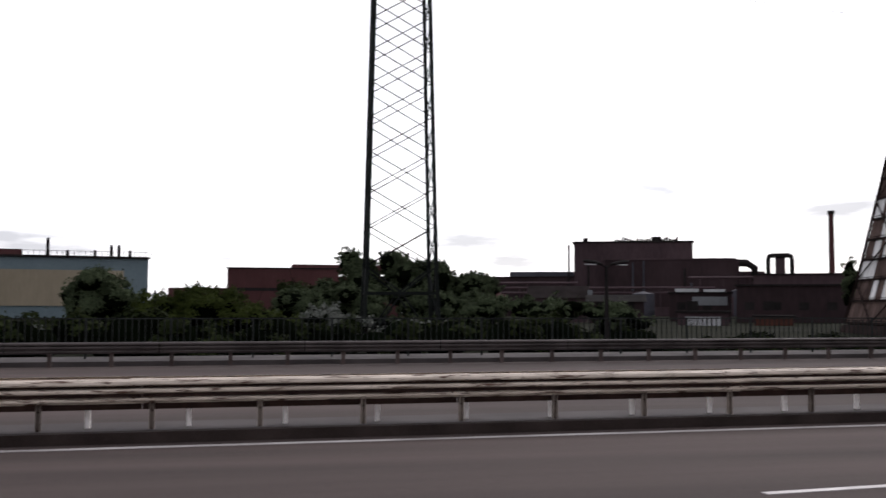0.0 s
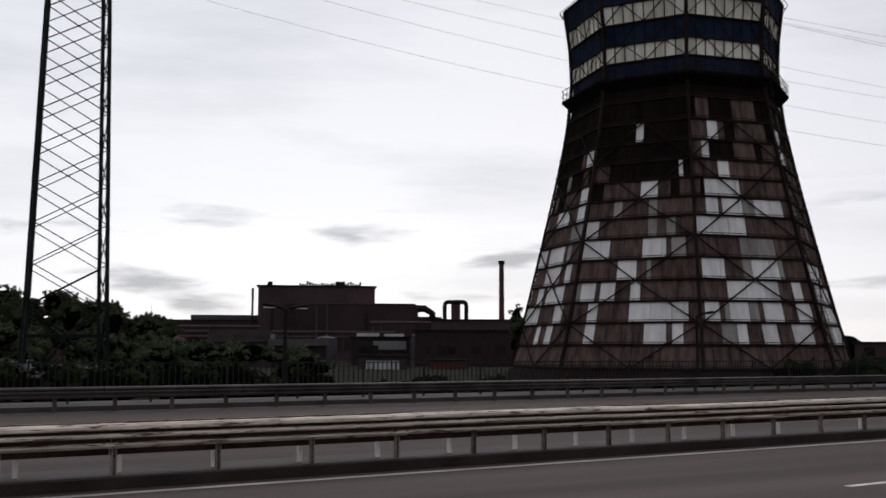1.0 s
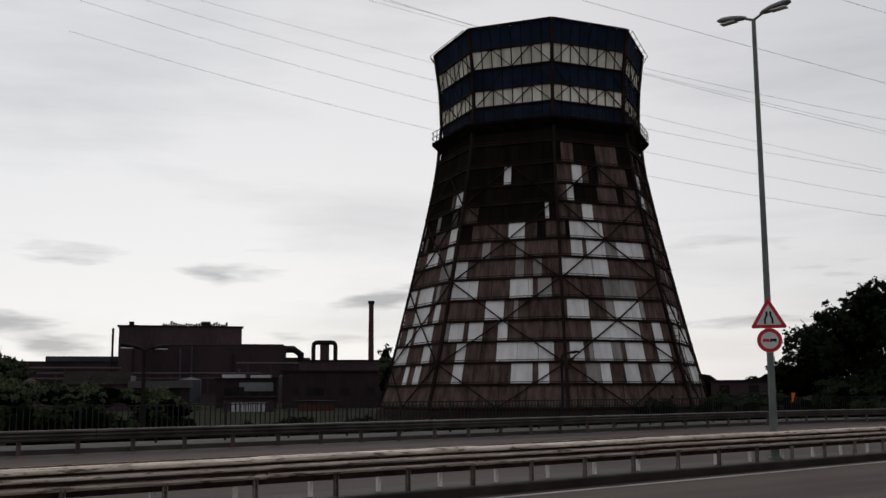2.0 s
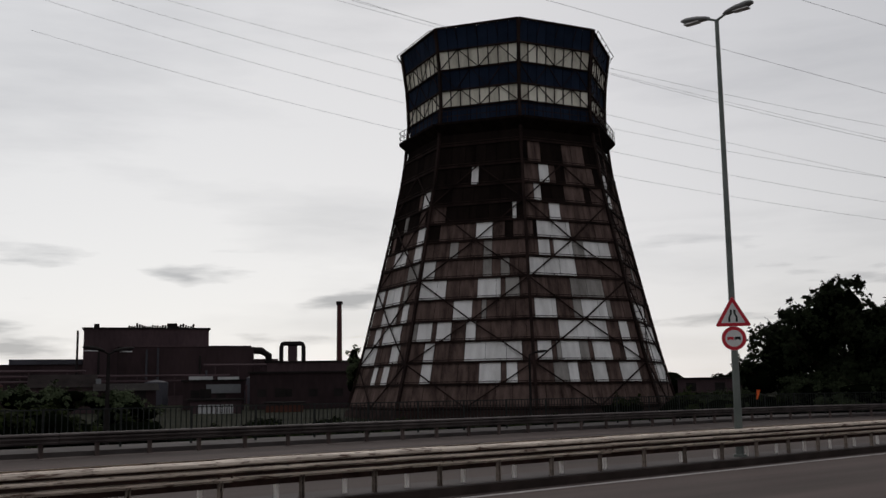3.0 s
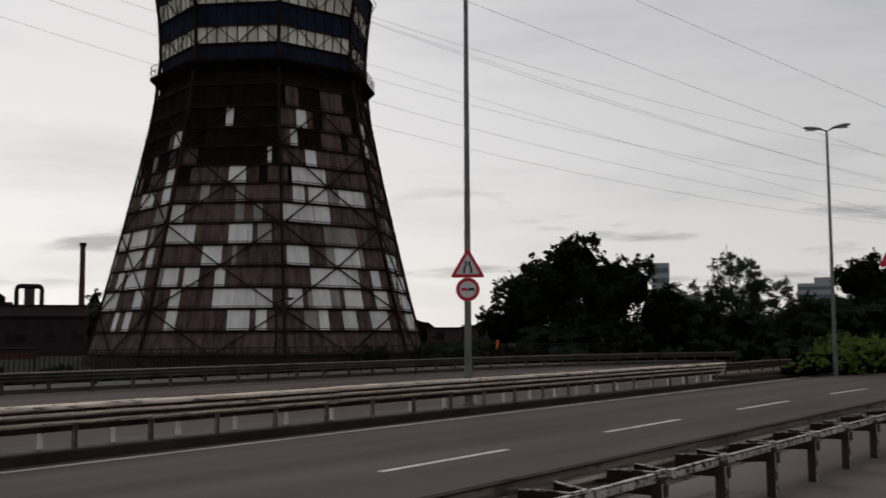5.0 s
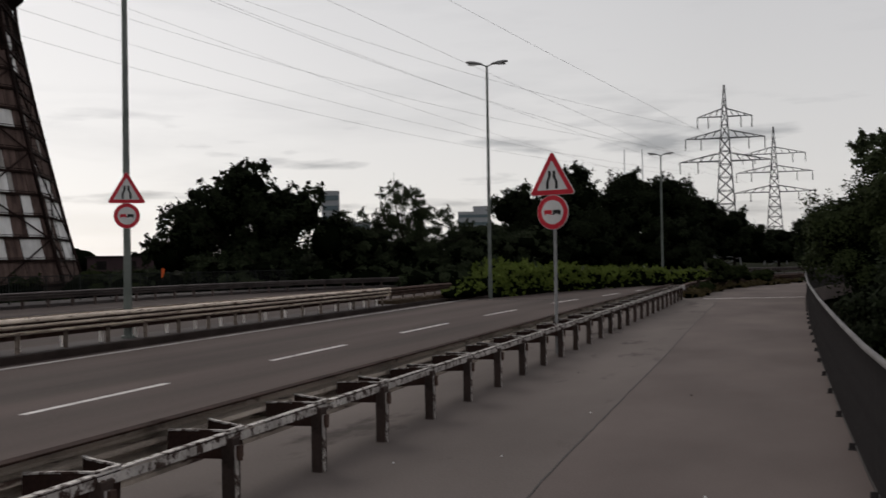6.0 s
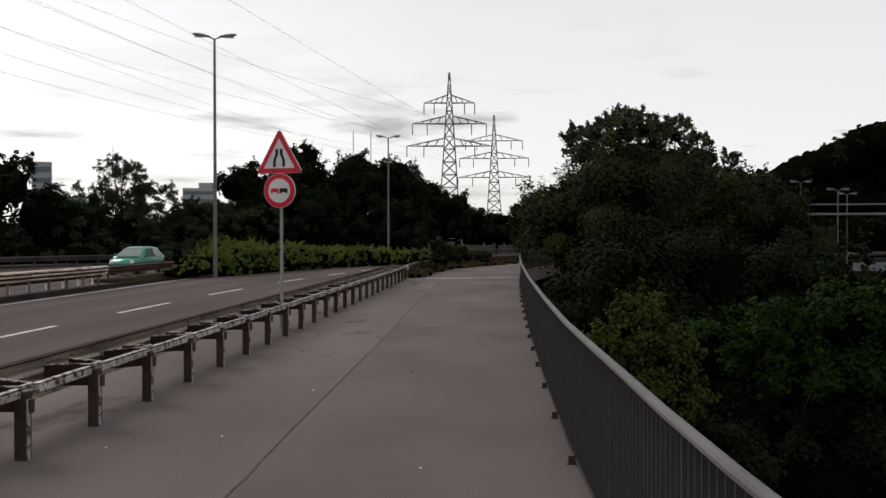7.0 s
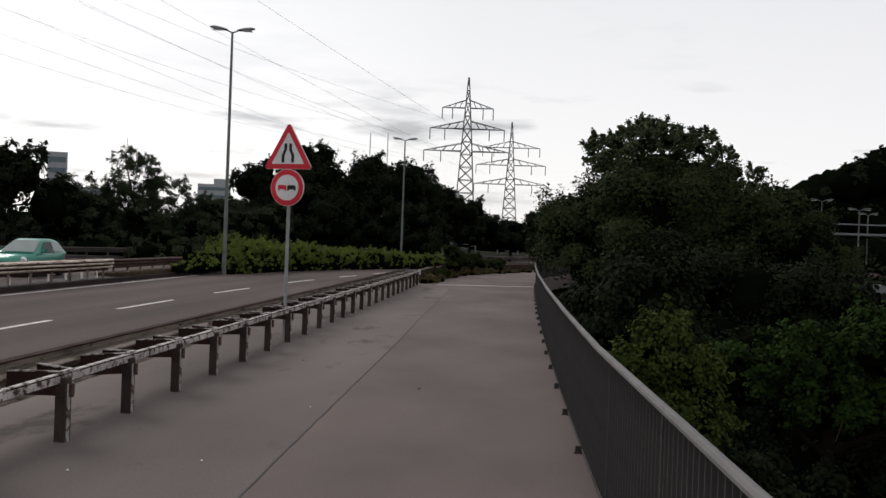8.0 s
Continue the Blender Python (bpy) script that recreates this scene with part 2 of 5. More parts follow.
# ---- building helpers ----
class Shape:
    """Collects faces of one mesh."""

    def __init__(self):
        self.v, self.f = [], []

    def grid(self, rows, closed=False):
        """Skin over rows of points."""
        base, wide = len(self.v), len(rows[0])
        for row in rows:
            self.v.extend(tuple(p) for p in row)
        for a in range(len(rows) - 1):
            for b in range(wide if closed else wide - 1):
                c = (b + 1) % wide
                self.f.append((base + a * wide + b, base + a * wide + c, base + (a + 1) * wide + c, base + (a + 1) * wide + b))
        return self

    def cap(self, ring):
        base = len(self.v)
        self.v.extend(tuple(p) for p in ring)
        self.f.append(tuple(range(base, base + len(ring))))
        return self

    def tube(self, p, q, r0, r1=None, n=8):
        p, q = Vector(p), Vector(q)
        d = (q - p).normalized()
        s = d.orthogonal().normalized() if abs(d.z) > 0.99 else d.cross(Vector((0, 0, 1))).normalized()
        u = s.cross(d)
        turn = [2 * math.pi * k / n for k in range(n)]
        ring = lambda c, r: [c + s * (r * math.cos(a)) + u * (r * math.sin(a)) for a in turn]
        r1 = r0 if r1 is None else r1
        a, b = ring(p, r0), ring(q, r1)
        self.grid([a, b], True)
        return self.cap(a[::-1]).cap(b)

    def bar(self, p, q, w, h):
        """A rectangular bar, w across and h high."""
        p, q = Vector(p), Vector(q)
        d = (q - p).normalized()
        s = Vector((1, 0, 0)) if abs(d.z) > 0.99 else d.cross(Vector((0, 0, 1))).normalized()
        u = s.cross(d)
        ring = lambda c: [c + s * (a * w / 2) + u * (b * h / 2) for a, b in ((-1, -1), (1, -1), (1, 1), (-1, 1))]
        a, b = ring(p), ring(q)
        self.grid([a, b], True)
        return self.cap(a[::-1]).cap(b)

    def box(self, x0, y0, z0, x1, y1, z1):
        low = [(x0, y0, z0), (x1, y0, z0), (x1, y1, z0), (x0, y1, z0)]
        high = [(x, y, z1) for x, y, _ in low]
        self.grid([low, high], True)
        return self.cap(low[::-1]).cap(high)

    def sweep(self, outline, line, close=True):
        """An outline of (across, up) swept along a line of points, upright, mitred in plan."""
        rows = []
        for k, p in enumerate(line):
            a, b = Vector(line[max(k - 1, 0)]), Vector(line[min(k + 1, len(line) - 1)])
            d = Vector((b.x - a.x, b.y - a.y, 0)).normalized()
            s = Vector((d.y, -d.x, 0))
            rows.append([Vector(p) + s * c + Vector((0, 0, z)) for c, z in outline])
        self.grid(rows, close)
        if close:
            self.cap(rows[0][::-1]).cap(rows[-1])
        return self

    def run(self, pts, w, n=4):
        """One unbroken bar along a line of points."""
        rows = []
        for k, p in enumerate(pts):
            d = (Vector(pts[min(k + 1, len(pts) - 1)]) - Vector(pts[max(k - 1, 0)])).normalized()
            s = Vector((1, 0, 0)) if abs(d.z) > 0.99 else d.cross(Vector((0, 0, 1))).normalized()
            u = s.cross(d)
            turn = [2 * math.pi * (j + 0.5) / n for j in range(n)]
            rows.append([Vector(p) + s * (w * math.cos(a)) + u * (w * math.sin(a)) for a in turn])
        self.grid(rows, True)
        return self.cap(rows[0][::-1]).cap(rows[-1])

    def mesh(self, name, smooth=False):
        me = bpy.data.meshes.new(name)
        me.from_pydata(self.v, [], self.f)
        if smooth:
            me.polygons.foreach_set("use_smooth", [True] * len(me.polygons))
        me.update()
        return me


def part(name, shape, mat, parent=None, label="", smooth=False, at=None):
    """One mesh object, under a thing where a parent is given."""
    me = shape if isinstance(shape, bpy.types.Mesh) else shape.mesh(name, smooth)
    if mat and not me.materials:
        me.materials.append(mat)
    ob = new(name, me)
    if parent:
        ob.parent = parent
    if at is not None:
        ob.matrix_basis = at
    return tagged(ob, label)


def thing(name, label, category, m=None, group="", kind=""):
    ob = new(name)
    ob.empty_display_size = 0.2
    if m is not None:
        ob.matrix_basis = m
    return tagged(ob, label, category, group, kind)


def setting(name, shape, mat, label, category, smooth=False):
    return tagged(part(name, shape, mat, None, label, smooth), label, category, "", "structure")


def bend(y):
    """The road turns to the right past the bridge's end."""
    d = max(0.0, y - 45)
    return 0.0104 * min(d, 40) ** 2 + max(0.0, d - 40) * 0.83


def slope(u):
    return -0.021 - 0.019 * min(1.0, max(0.0, (-3.4 - u) / 10))


def lane(u, y, z=0.0):
    """A point of the plan, u metres across from the walker's line and y along the road."""
    return Vector((u + slope(u) * y + bend(y), y, z))


def along(u, y0, y1, z, step=2.0):
    n = max(1, round((y1 - y0) / step))
    return [lane(u, y0 + (y1 - y0) * k / n, z) for k in range(n + 1)]


def slab(u0, u1, y0, y1, z, thick, step=2.0):
    s, n = Shape(), max(1, round((y1 - y0) / step))
    rows = []
    for k in range(n + 1):
        y = y0 + (y1 - y0) * k / n
        a, b = lane(u0, y, z), lane(u1, y, z)
        rows.append([a, b, b - Vector((0, 0, thick)), a - Vector((0, 0, thick))])
    s.grid(rows, True)
    return s.cap(rows[0]).cap(rows[-1][::-1])


ROAD_Z, MEDIAN_Z = -0.20, -0.05
SEAM_LINE = [(-1.0, -40), (-1.55, -6), (-1.77, 6.83), (-1.83, 8.27), (-1.93, 11.54), (-2.1, 17.2), (-2.36, 24), (-2.9, 41), (-4.6, 80)]


def ground_height(x, y):
    h = -0.75
    side = x - bend(y) - 1.2
    if side > 0:
        h -= 5.5 * min(1.0, side / 5.0)
    far = math.hypot(x, y)
    if far > 180:
        h += min(1.0, (far - 180) / 200) * 1.0 if x < 20 else 0.0
    return h + 0.12 * math.sin(x * 0.23) * math.cos(y * 0.19)


# ---- the setting: ground, bridge deck, roads and walkway ----
def build_setting():
    s = Shape()
    lines = sorted([-4000, -1500, -700, -400, -300, -220, -160, *range(-120, 121, 4), 160, 220, 300, 400, 700, 1500, 4000])
    s.grid([[(x, y, ground_height(x, y)) for y in lines][::-1] for x in lines])
    setting("ground", s, SOIL, "dark grassy soil that reaches the horizon", "ground", True)
    setting("road_near", slab(-13.55, -3.9, -60, 140, ROAD_Z, 0.3), ASPHALT, "worn grey asphalt carriageway with two lanes", "road")
    setting("road_far", slab(-31.5, -14.95, -60, 140, ROAD_Z, 0.3), ASPHALT, "grey asphalt carriageway beyond the central guardrail", "road")
    setting("median", slab(-14.95, -13.72, -60, 46, MEDIAN_Z - 0.02, 0.4), MEDIAN, "narrow paved central strip between the carriageways", "median")
    setting("median_earth", slab(-14.9, -13.8, 38.4, 49.5, 0.06, 0.3), EARTH, "bare brown earth on the central strip below the shrubs", "earth")
    setting("kerb_median", slab(-13.72, -13.5, -60, 46, MEDIAN_Z, 0.4), KERB, "dark dirty kerb of the central strip", "kerb")
    seam = lambda y: float(np.interp(y, [p[1] for p in SEAM_LINE], [p[0] for p in SEAM_LINE]))
    for name, mat, label, one, two in (("walkway", WALKWAY, "worn brownish concrete walkway strip along the bridge railing", seam, lambda y: rail_x(y) + 0.12), ("walkway_kerbside", WALKGREY, "greyer concrete walkway strip beside the guardrail", lambda y: lane(-4.75, y).x, seam)):
        s, rows = Shape(), []
        for k in range(60):
            y = -40 + k * 2.0
            rows.append([Vector((one(y), y, 0)), Vector((two(y), y, 0)), Vector((two(y), y, -0.7)), Vector((one(y), y, -0.7))])
        s.grid(rows, True).cap(rows[0]).cap(rows[-1][::-1])
        setting(name, s, mat, label, "walkway")
    setting("pavement_far", slab(-34.6, -31.5, -60, 140, -0.05, 0.5), MEDIAN, "raised pavement edge behind the far guardrail", "pavement")
    s = Shape()
    ys = np.arange(-6, 41, 0.3)
    wob = random.Random(2)
    s.sweep([(-0.008, 0.0), (0.008, 0.0), (0.008, 0.003), (-0.008, 0.003)], [Vector((seam(y) + wob.uniform(-0.007, 0.007), float(y), 0.0)) for y in ys])
    setting("joint_seam", s, SEAM, "dark tar joint that runs along the walkway", "joint")
    s = Shape()
    s.sweep([(-0.09, 0), (0.09, 0), (0.09, 0.006), (-0.09, 0.006)], [Vector((-3.55, 41.2, 0)), Vector((-1.6, 42.0, 0)), Vector((0.2, 42.7, 0))])
    setting("expansion_joint", s, PAINT, "pale metal expansion joint across the walkway", "joint")
    s = Shape()
    s.sweep([(-0.2, 0), (0.2, 0), (0.2, 0.005), (-0.2, 0.005)], [lane(-13.0, 45.5, ROAD_Z), lane(-8.5, 46.5, ROAD_Z), lane(-4.0, 46.8, ROAD_Z)])
    setting("bridge_end_joint", s, SEAM, "dark joint across the carriageway at the bridge end", "joint")
    line = setting("edge_line", slab(-13.18, -13.02, -60, 46, ROAD_Z + 0.006, 0.01), PAINTWORN, "continuous white edge line beside the kerb", "road marking")
    setting("edge_line_near", slab(-5.11, -4.99, -60, 46, ROAD_Z + 0.006, 0.01), PAINTWORN, "continuous white edge line beside the rusty guardrail", "road marking")
    for y0, y1 in [(3.4 - 6.9 * k, 6.8 - 6.9 * k) for k in range(7, -1, -1)] + [(10.4, 13.7), (17.3, 20.9), (24.6, 28.6), (32.7, 36.5), (42.0, 46.0), (50.4, 53.5), (57.1, 61.5)]:
        at = [Vector((dash_x(y), y, ROAD_Z)) for y in np.linspace(y0, y1, 4)]
        d = setting("lane_dash", Shape().sweep([(-0.06, 0.0), (0.06, 0.0), (0.06, 0.005), (-0.06, 0.005)], at), PAINT, "worn white lane dash on asphalt", "road marking")
        d["group"] = "lane dashes"
    for y0 in range(-50, 130, 8):
        d = setting("lane_dash_far", slab(-22.6, -22.48, y0, y0 + 3.4, ROAD_Z + 0.005, 0.01), PAINT, "white lane dash on the far carriageway", "road marking")
        d["group"] = "far lane dashes"


def dash_x(y):
    return float(np.interp(y, [-10, 3.4, 10.4, 17.3, 24.6, 33, 43, 51, 57, 62], [-8.2, -8.5, -9.2, -9.5, -9.75, -9.95, -9.8, -9.2, -8.6, -8.1]))


RAIL_LINE = [(1.9, -24), (1.3, -6), (1.08, -2), (0.83, 0.8), (0.665, 3.2), (0.625, 4), (0.585, 5), (0.52, 6.5), (0.46, 8), (0.415, 10), (0.375, 12), (0.3, 17), (0.23, 26), (0.24, 36), (0.33, 46), (0.7, 53), (1.46, 58.5), (2.6, 63), (4.5, 68), (7.5, 73)]


def rail_x(y):
    return float(np.interp(y, [p[1] for p in RAIL_LINE], [p[0] for p in RAIL_LINE]))


# ---- guardrails ----
W_BEAM = [(-0.02, 0.174), (0.05, 0.17), (0.1, 0.14), (0.104, 0.105), (0.095, 0.09), (0.0, 0.078), (-0.01, 0.046), (0.09, 0.036), (0.104, 0.02), (0.1, -0.008), (0.02, -0.034), (0.0, -0.088), (0.05, -0.092), (0.08, -0.105), (0.076, -0.128), (0.0, -0.14), (-0.01, -0.165)]


def beam_outline(side):
    """Sheet of 5 mm: the W outline out and back. side +1 bulges to the right of the line."""
    out = [(side * a, z) for a, z in W_BEAM]
    back = [(side * (a - 0.006), z) for a, z in reversed(W_BEAM)]
    return out + back if side > 0 else (out + back)[::-1]


def channel_post(height, w=0.1, d=0.055):
    """An open C post."""
    t = 0.012
    ring = [(-w / 2, -d), (w / 2, -d), (w / 2, d), (w / 2 - t, d), (w / 2 - t, -d + t), (-w / 2 + t, -d + t), (-w / 2 + t, d), (-w / 2, d)]
    s = Shape()
    rows = [[(x, y, z) for x, y in ring] for z in (0.0, height)]
    s.grid(rows, True)
    return s.cap(rows[0][::-1]).cap(rows[1])


def bolt_mesh(r=0.016, deep=0.02):
    return Shape().tube((0, 0, 0), (deep, 0, 0), r, r * 0.8, 6).mesh("bolt")


def build_near_guardrail():
    g = thing("guardrail", "rusty steel guardrail on short posts between walkway and carriageway", "guardrail")
    post = channel_post(0.50, 0.1, 0.042).mesh("post")
    flange = Shape().box(0.042, -0.028, 0.0, 0.05, 0.016, 0.45).mesh("flange")
    hook = Shape().box(0.05, -0.015, 0.37, 0.075, 0.035, 0.45).tube((0.062, 0.01, 0.35), (0.062, 0.01, 0.37), 0.022, None, 6).mesh("hook")
    onward_post = channel_post(0.50, 0.075, 0.03).mesh("post")
    z_beam = 0.44
    y, k = -13.0, 0
    bolt = bolt_mesh()
    # boat-shaped spacers between the road-side beam and the walkway-side strap: two bowed webs with a lip
    web = [Vector((-0.34 + 0.36 * f, -0.25 + 0.15 * f ** 0.7, 0.0)) for f in (0, 0.2, 0.4, 0.6, 0.8, 1)]
    web += [Vector((v.x, -v.y, 0.0)) for v in reversed(web)]
    sp = Shape().sweep([(-0.004, -0.09), (0.004, -0.09), (0.004, 0.095), (-0.004, 0.095)], web)
    lip = Shape().sweep([(-0.014, 0.093), (0.014, 0.093), (0.014, 0.104), (-0.014, 0.104)], web)
    spacer, rim = sp.mesh("spacer"), lip.mesh("lip")
    while y < 41.0:
        f = lane(-3.42, y)
        m = Matrix.Translation((f.x, y, 0.0)) @ pose(0, 0, 0, 0, 0, 90 + random.uniform(-4, 4))
        part("post", post, POSTRUST, g, at=m)
        part("flange", flange, STRAP, g, "pale flaking flange", at=Matrix.Translation((f.x, y, 0.0)))
        part("hook", hook, RUSTY, g, at=Matrix.Translation((f.x, y, 0.0)))
        bracket = part("spacer", spacer, RUSTDEEP, g, "rusty spacer bracket", at=Matrix.Translation((f.x - 0.05, y + 0.1, 0.445)) @ pose(0, 0, 0, 0, random.uniform(-3, 3), 0.8))
        part("lip", rim, STRAP, bracket)
        part("bolt", bolt, RUSTY, g, at=Matrix.Translation((f.x + 0.008, y, 0.49)))
        part("bolt", bolt, RUSTY, g, at=Matrix.Translation((f.x + 0.008, y + 0.07, 0.485)))
        y += 1.36
        k += 1
    y = -14.6
    while y < 41.0:
        e = min(y + 4.08, 41.2)
        part("strap", Shape().sweep([(-0.004, -0.026), (0.004, -0.026), (0.004, 0.028), (-0.004, 0.028)], along(-3.42 + 0.004, y, e - 0.01, 0.49)), STRAP, g, "flaking white strap")
        part("strap_lip", Shape().sweep([(-0.05, -0.004), (-0.002, -0.004), (-0.002, 0.004), (-0.05, 0.004)], along(-3.42, y, e - 0.01, 0.53)), STRAP, g)
        part("beam", Shape().sweep(beam_outline(-1), along(-3.84, y, e + 0.16, z_beam)), BEAMNEAR, g, "worn tan road-side W-beam")
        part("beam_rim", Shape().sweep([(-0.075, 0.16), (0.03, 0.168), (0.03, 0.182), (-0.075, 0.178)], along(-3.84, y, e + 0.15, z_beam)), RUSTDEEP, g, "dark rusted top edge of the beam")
        y += 4.08
    part("reflector", Shape().box(-0.05, -0.02, -0.09, 0.05, 0.0, 0.09), SIGNWHITE, g, "white end reflector", at=Matrix.Translation(lane(-3.44, 41.25, 0.46)))
    # the onward rail past the bridge's end
    h = thing("guardrail", "low weathered guardrail beside the path past the bridge", "guardrail")
    y = 42.6
    while y < 74:
        part("beam", Shape().sweep(beam_outline(1), along(-3.6, y, y + 4.1, 0.36)), RUSTY, h)
        y += 4.0
    y = 42.8
    while y < 74:
        part("post", onward_post, POSTDARK, h, at=Matrix.Translation(lane(-3.68, y, -0.1)) @ pose(0, 0, 0, 0, 0, 90))
        y += 2.0


def build_median_guardrail():
    g = thing("guardrail", "double weathered cream W-beam guardrail on the central strip", "guardrail")
    front = channel_post(0.6, 0.07, 0.035).mesh("post")
    rear = channel_post(0.6, 0.06, 0.03).mesh("post")
    bolt = bolt_mesh(0.02, 0.02)
    y = -20.525
    while y < 38:
        m = Matrix.Translation(lane(-14.02, y, MEDIAN_Z - 0.02))
        part("post", front, POSTTAN, g, "rust-stained tan post", at=m @ pose(0, 0, 0, 0, 0, -90 + random.uniform(-6, 6)))
        part("bolt", bolt, RUSTY, g, at=Matrix.Translation(lane(-13.985, y, 0.455)))
        y += 1.475
    y = -20.02
    while y < 38:
        m = Matrix.Translation(lane(-14.3, y, MEDIAN_Z - 0.02))
        part("post", rear, POSTPALE, g, "pale post", at=m @ pose(0, 0, 0, 0, 0, 90 + random.uniform(-6, 6)))
        y += 1.36
    y = -20.95
    while y < 37.5:
        e = min(y + 4.5, 38.0)
        part("beam", Shape().sweep(beam_outline(1), along(-14.0, y, e - 0.01, 0.455 + random.uniform(-0.008, 0.008))), BEAMCREAM, g)
        part("beam", Shape().sweep(beam_outline(-1), along(-14.42, y, e - 0.01, 0.455 + random.uniform(-0.008, 0.008))), BEAMCREAM, g)
        # strips added in the recesses: rust colour with the grooves' shade painted in
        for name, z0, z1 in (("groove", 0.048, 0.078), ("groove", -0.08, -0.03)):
            part(name, Shape().sweep([(0.035, z0), (0.045, z0), (0.045, z1), (0.035, z1)], along(-14.0, y, e - 0.01, 0.455)), RUSTDEEP, g, "rust-brown strip in the beam's groove with the groove's shade painted in")
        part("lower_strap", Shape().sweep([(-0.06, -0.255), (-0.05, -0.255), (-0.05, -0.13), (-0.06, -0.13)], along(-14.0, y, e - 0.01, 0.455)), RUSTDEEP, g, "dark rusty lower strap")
        s = Shape()
        s.sweep([(a + 0.004, z * 1.02) for a, z in W_BEAM] + [(a - 0.004, z) for a, z in reversed(W_BEAM)], along(-13.99, e - 0.16, e + 0.16, 0.455))
        part("splice_plate", s, BEAMCREAM, g)
        for dy in (-0.11, 0.11):
            for dz in (-0.1, 0.0, 0.1):
                part("bolt", bolt, RUSTY, g, at=Matrix.Translation(lane(-13.9 if dz else -13.985, e + dy, 0.455 + dz * 0.8)))
        y += 4.5
    # dark end piece that leads under the hedge
    h = thing("guardrail", "dark rusty end of the central guardrail running into shrubs", "guardrail")
    part("beam", Shape().sweep(beam_outline(1), along(-14.1, 38.1, 46.5, 0.42)), RUSTY, h)
    part("beam", Shape().sweep(beam_outline(-1), along(-14.45, 38.1, 46.5, 0.42)), RUSTY, h)
    for k in range(6):
        part("post", front, POSTDARK, h, at=Matrix.Translation(lane(-14.25, 38.6 + 1.5 * k, MEDIAN_Z - 0.02)) @ pose(0, 0, 0, 0, 0, 90))


def build_far_guardrail():
    g = thing("guardrail", "long dark weathered guardrail along the far carriageway", "guardrail")
    post = channel_post(0.62, 0.12, 0.05).mesh("post")
    y = -29.65
    while y < 110:
        part("post", post, POSTDARK, g, at=Matrix.Translation(lane(-31.2, y, ROAD_Z)) @ pose(0, 0, 0, 0, 0, 90))
        y += 1.74
    y = -30.0
    while y < 110:
        part("beam", Shape().sweep(beam_outline(1), along(-31.1, y, y + 4.33, 0.37)), FARBEAM, g)
        y += 4.35


FARBEAM = material("grey_brown_beam", (0.035, 0.028, 0.027), (0.11, 0.092, 0.088), 0.65, 0.0, scale=1.0, fine=20, bump=0.1)


# ---- railing of the walkway and fence across the road ----
def rail_points(z, y0, y1, step=1.0, off=0.0):
    n = round((y1 - y0) / step)
    return [Vector((rail_x(y0 + (y1 - y0) * k / n) + off, y0 + (y1 - y0) * k / n, z)) for k in range(n + 1)]


def build_railing():
    r = thing("bridge_railing", "grey painted steel bridge railing with close upright bars", "railing")
    part("handrail", Shape().sweep([(-0.017, -0.016), (0.0, -0.02), (0.017, -0.016), (0.021, 0.002), (0.015, 0.015), (0.0, 0.019), (-0.015, 0.015), (-0.021, 0.002)], rail_points(0.99, -14, 73)), HANDRAIL, r, "broad pale grey handrail")
    part("bottom_rail", Shape().sweep([(-0.025, -0.012), (0.025, -0.012), (0.025, 0.012), (-0.025, 0.012)], rail_points(0.035, -14, 73, off=0.05)), RAILGREY, r)
    part("top_bar", Shape().sweep([(0.0, -0.006), (0.03, -0.006), (0.03, 0.006), (0.0, 0.006)], rail_points(0.962, -14, 73, off=0.02)), RAILGREY, r)
    bar = Shape().box(-0.018 + 0.045, -0.006, 0.03, 0.018 + 0.045, 0.006, 0.96).mesh("baluster")
    rest = Shape()
    y, k = -1.0, 0
    while y < 72.8:
        x = rail_x(y)
        if k < 300:
            part("baluster", bar, RAILGREY, r, at=Matrix.Translation((x, y, 0)))
        else:
            rest.box(x + 0.027, y - 0.006, 0.03, x + 0.063, y + 0.006, 0.96)
        y += 0.1
        k += 1
    y = -14.0
    while y < -1.0:
        rest.box(rail_x(y) + 0.027, y - 0.006, 0.03, rail_x(y) + 0.063, y + 0.006, 0.96)
        y += 0.1
    tagged(part("baluster_rest", rest, RAILGREY, r), kind="stuff")
    post = Shape().box(0.018, -0.01, 0.0, 0.06, 0.01, 0.965).box(-0.03, -0.008, 0.0, 0.018, 0.008, 0.06).box(-0.04, -0.022, 0.0, 0.05, 0.022, 0.01).mesh("post")
    y = -12.95
    while y < 72:
        part("post", post, RAILGREY, r, at=Matrix.Translation((rail_x(y) + 0.005, y, 0)))
        y += 1.86


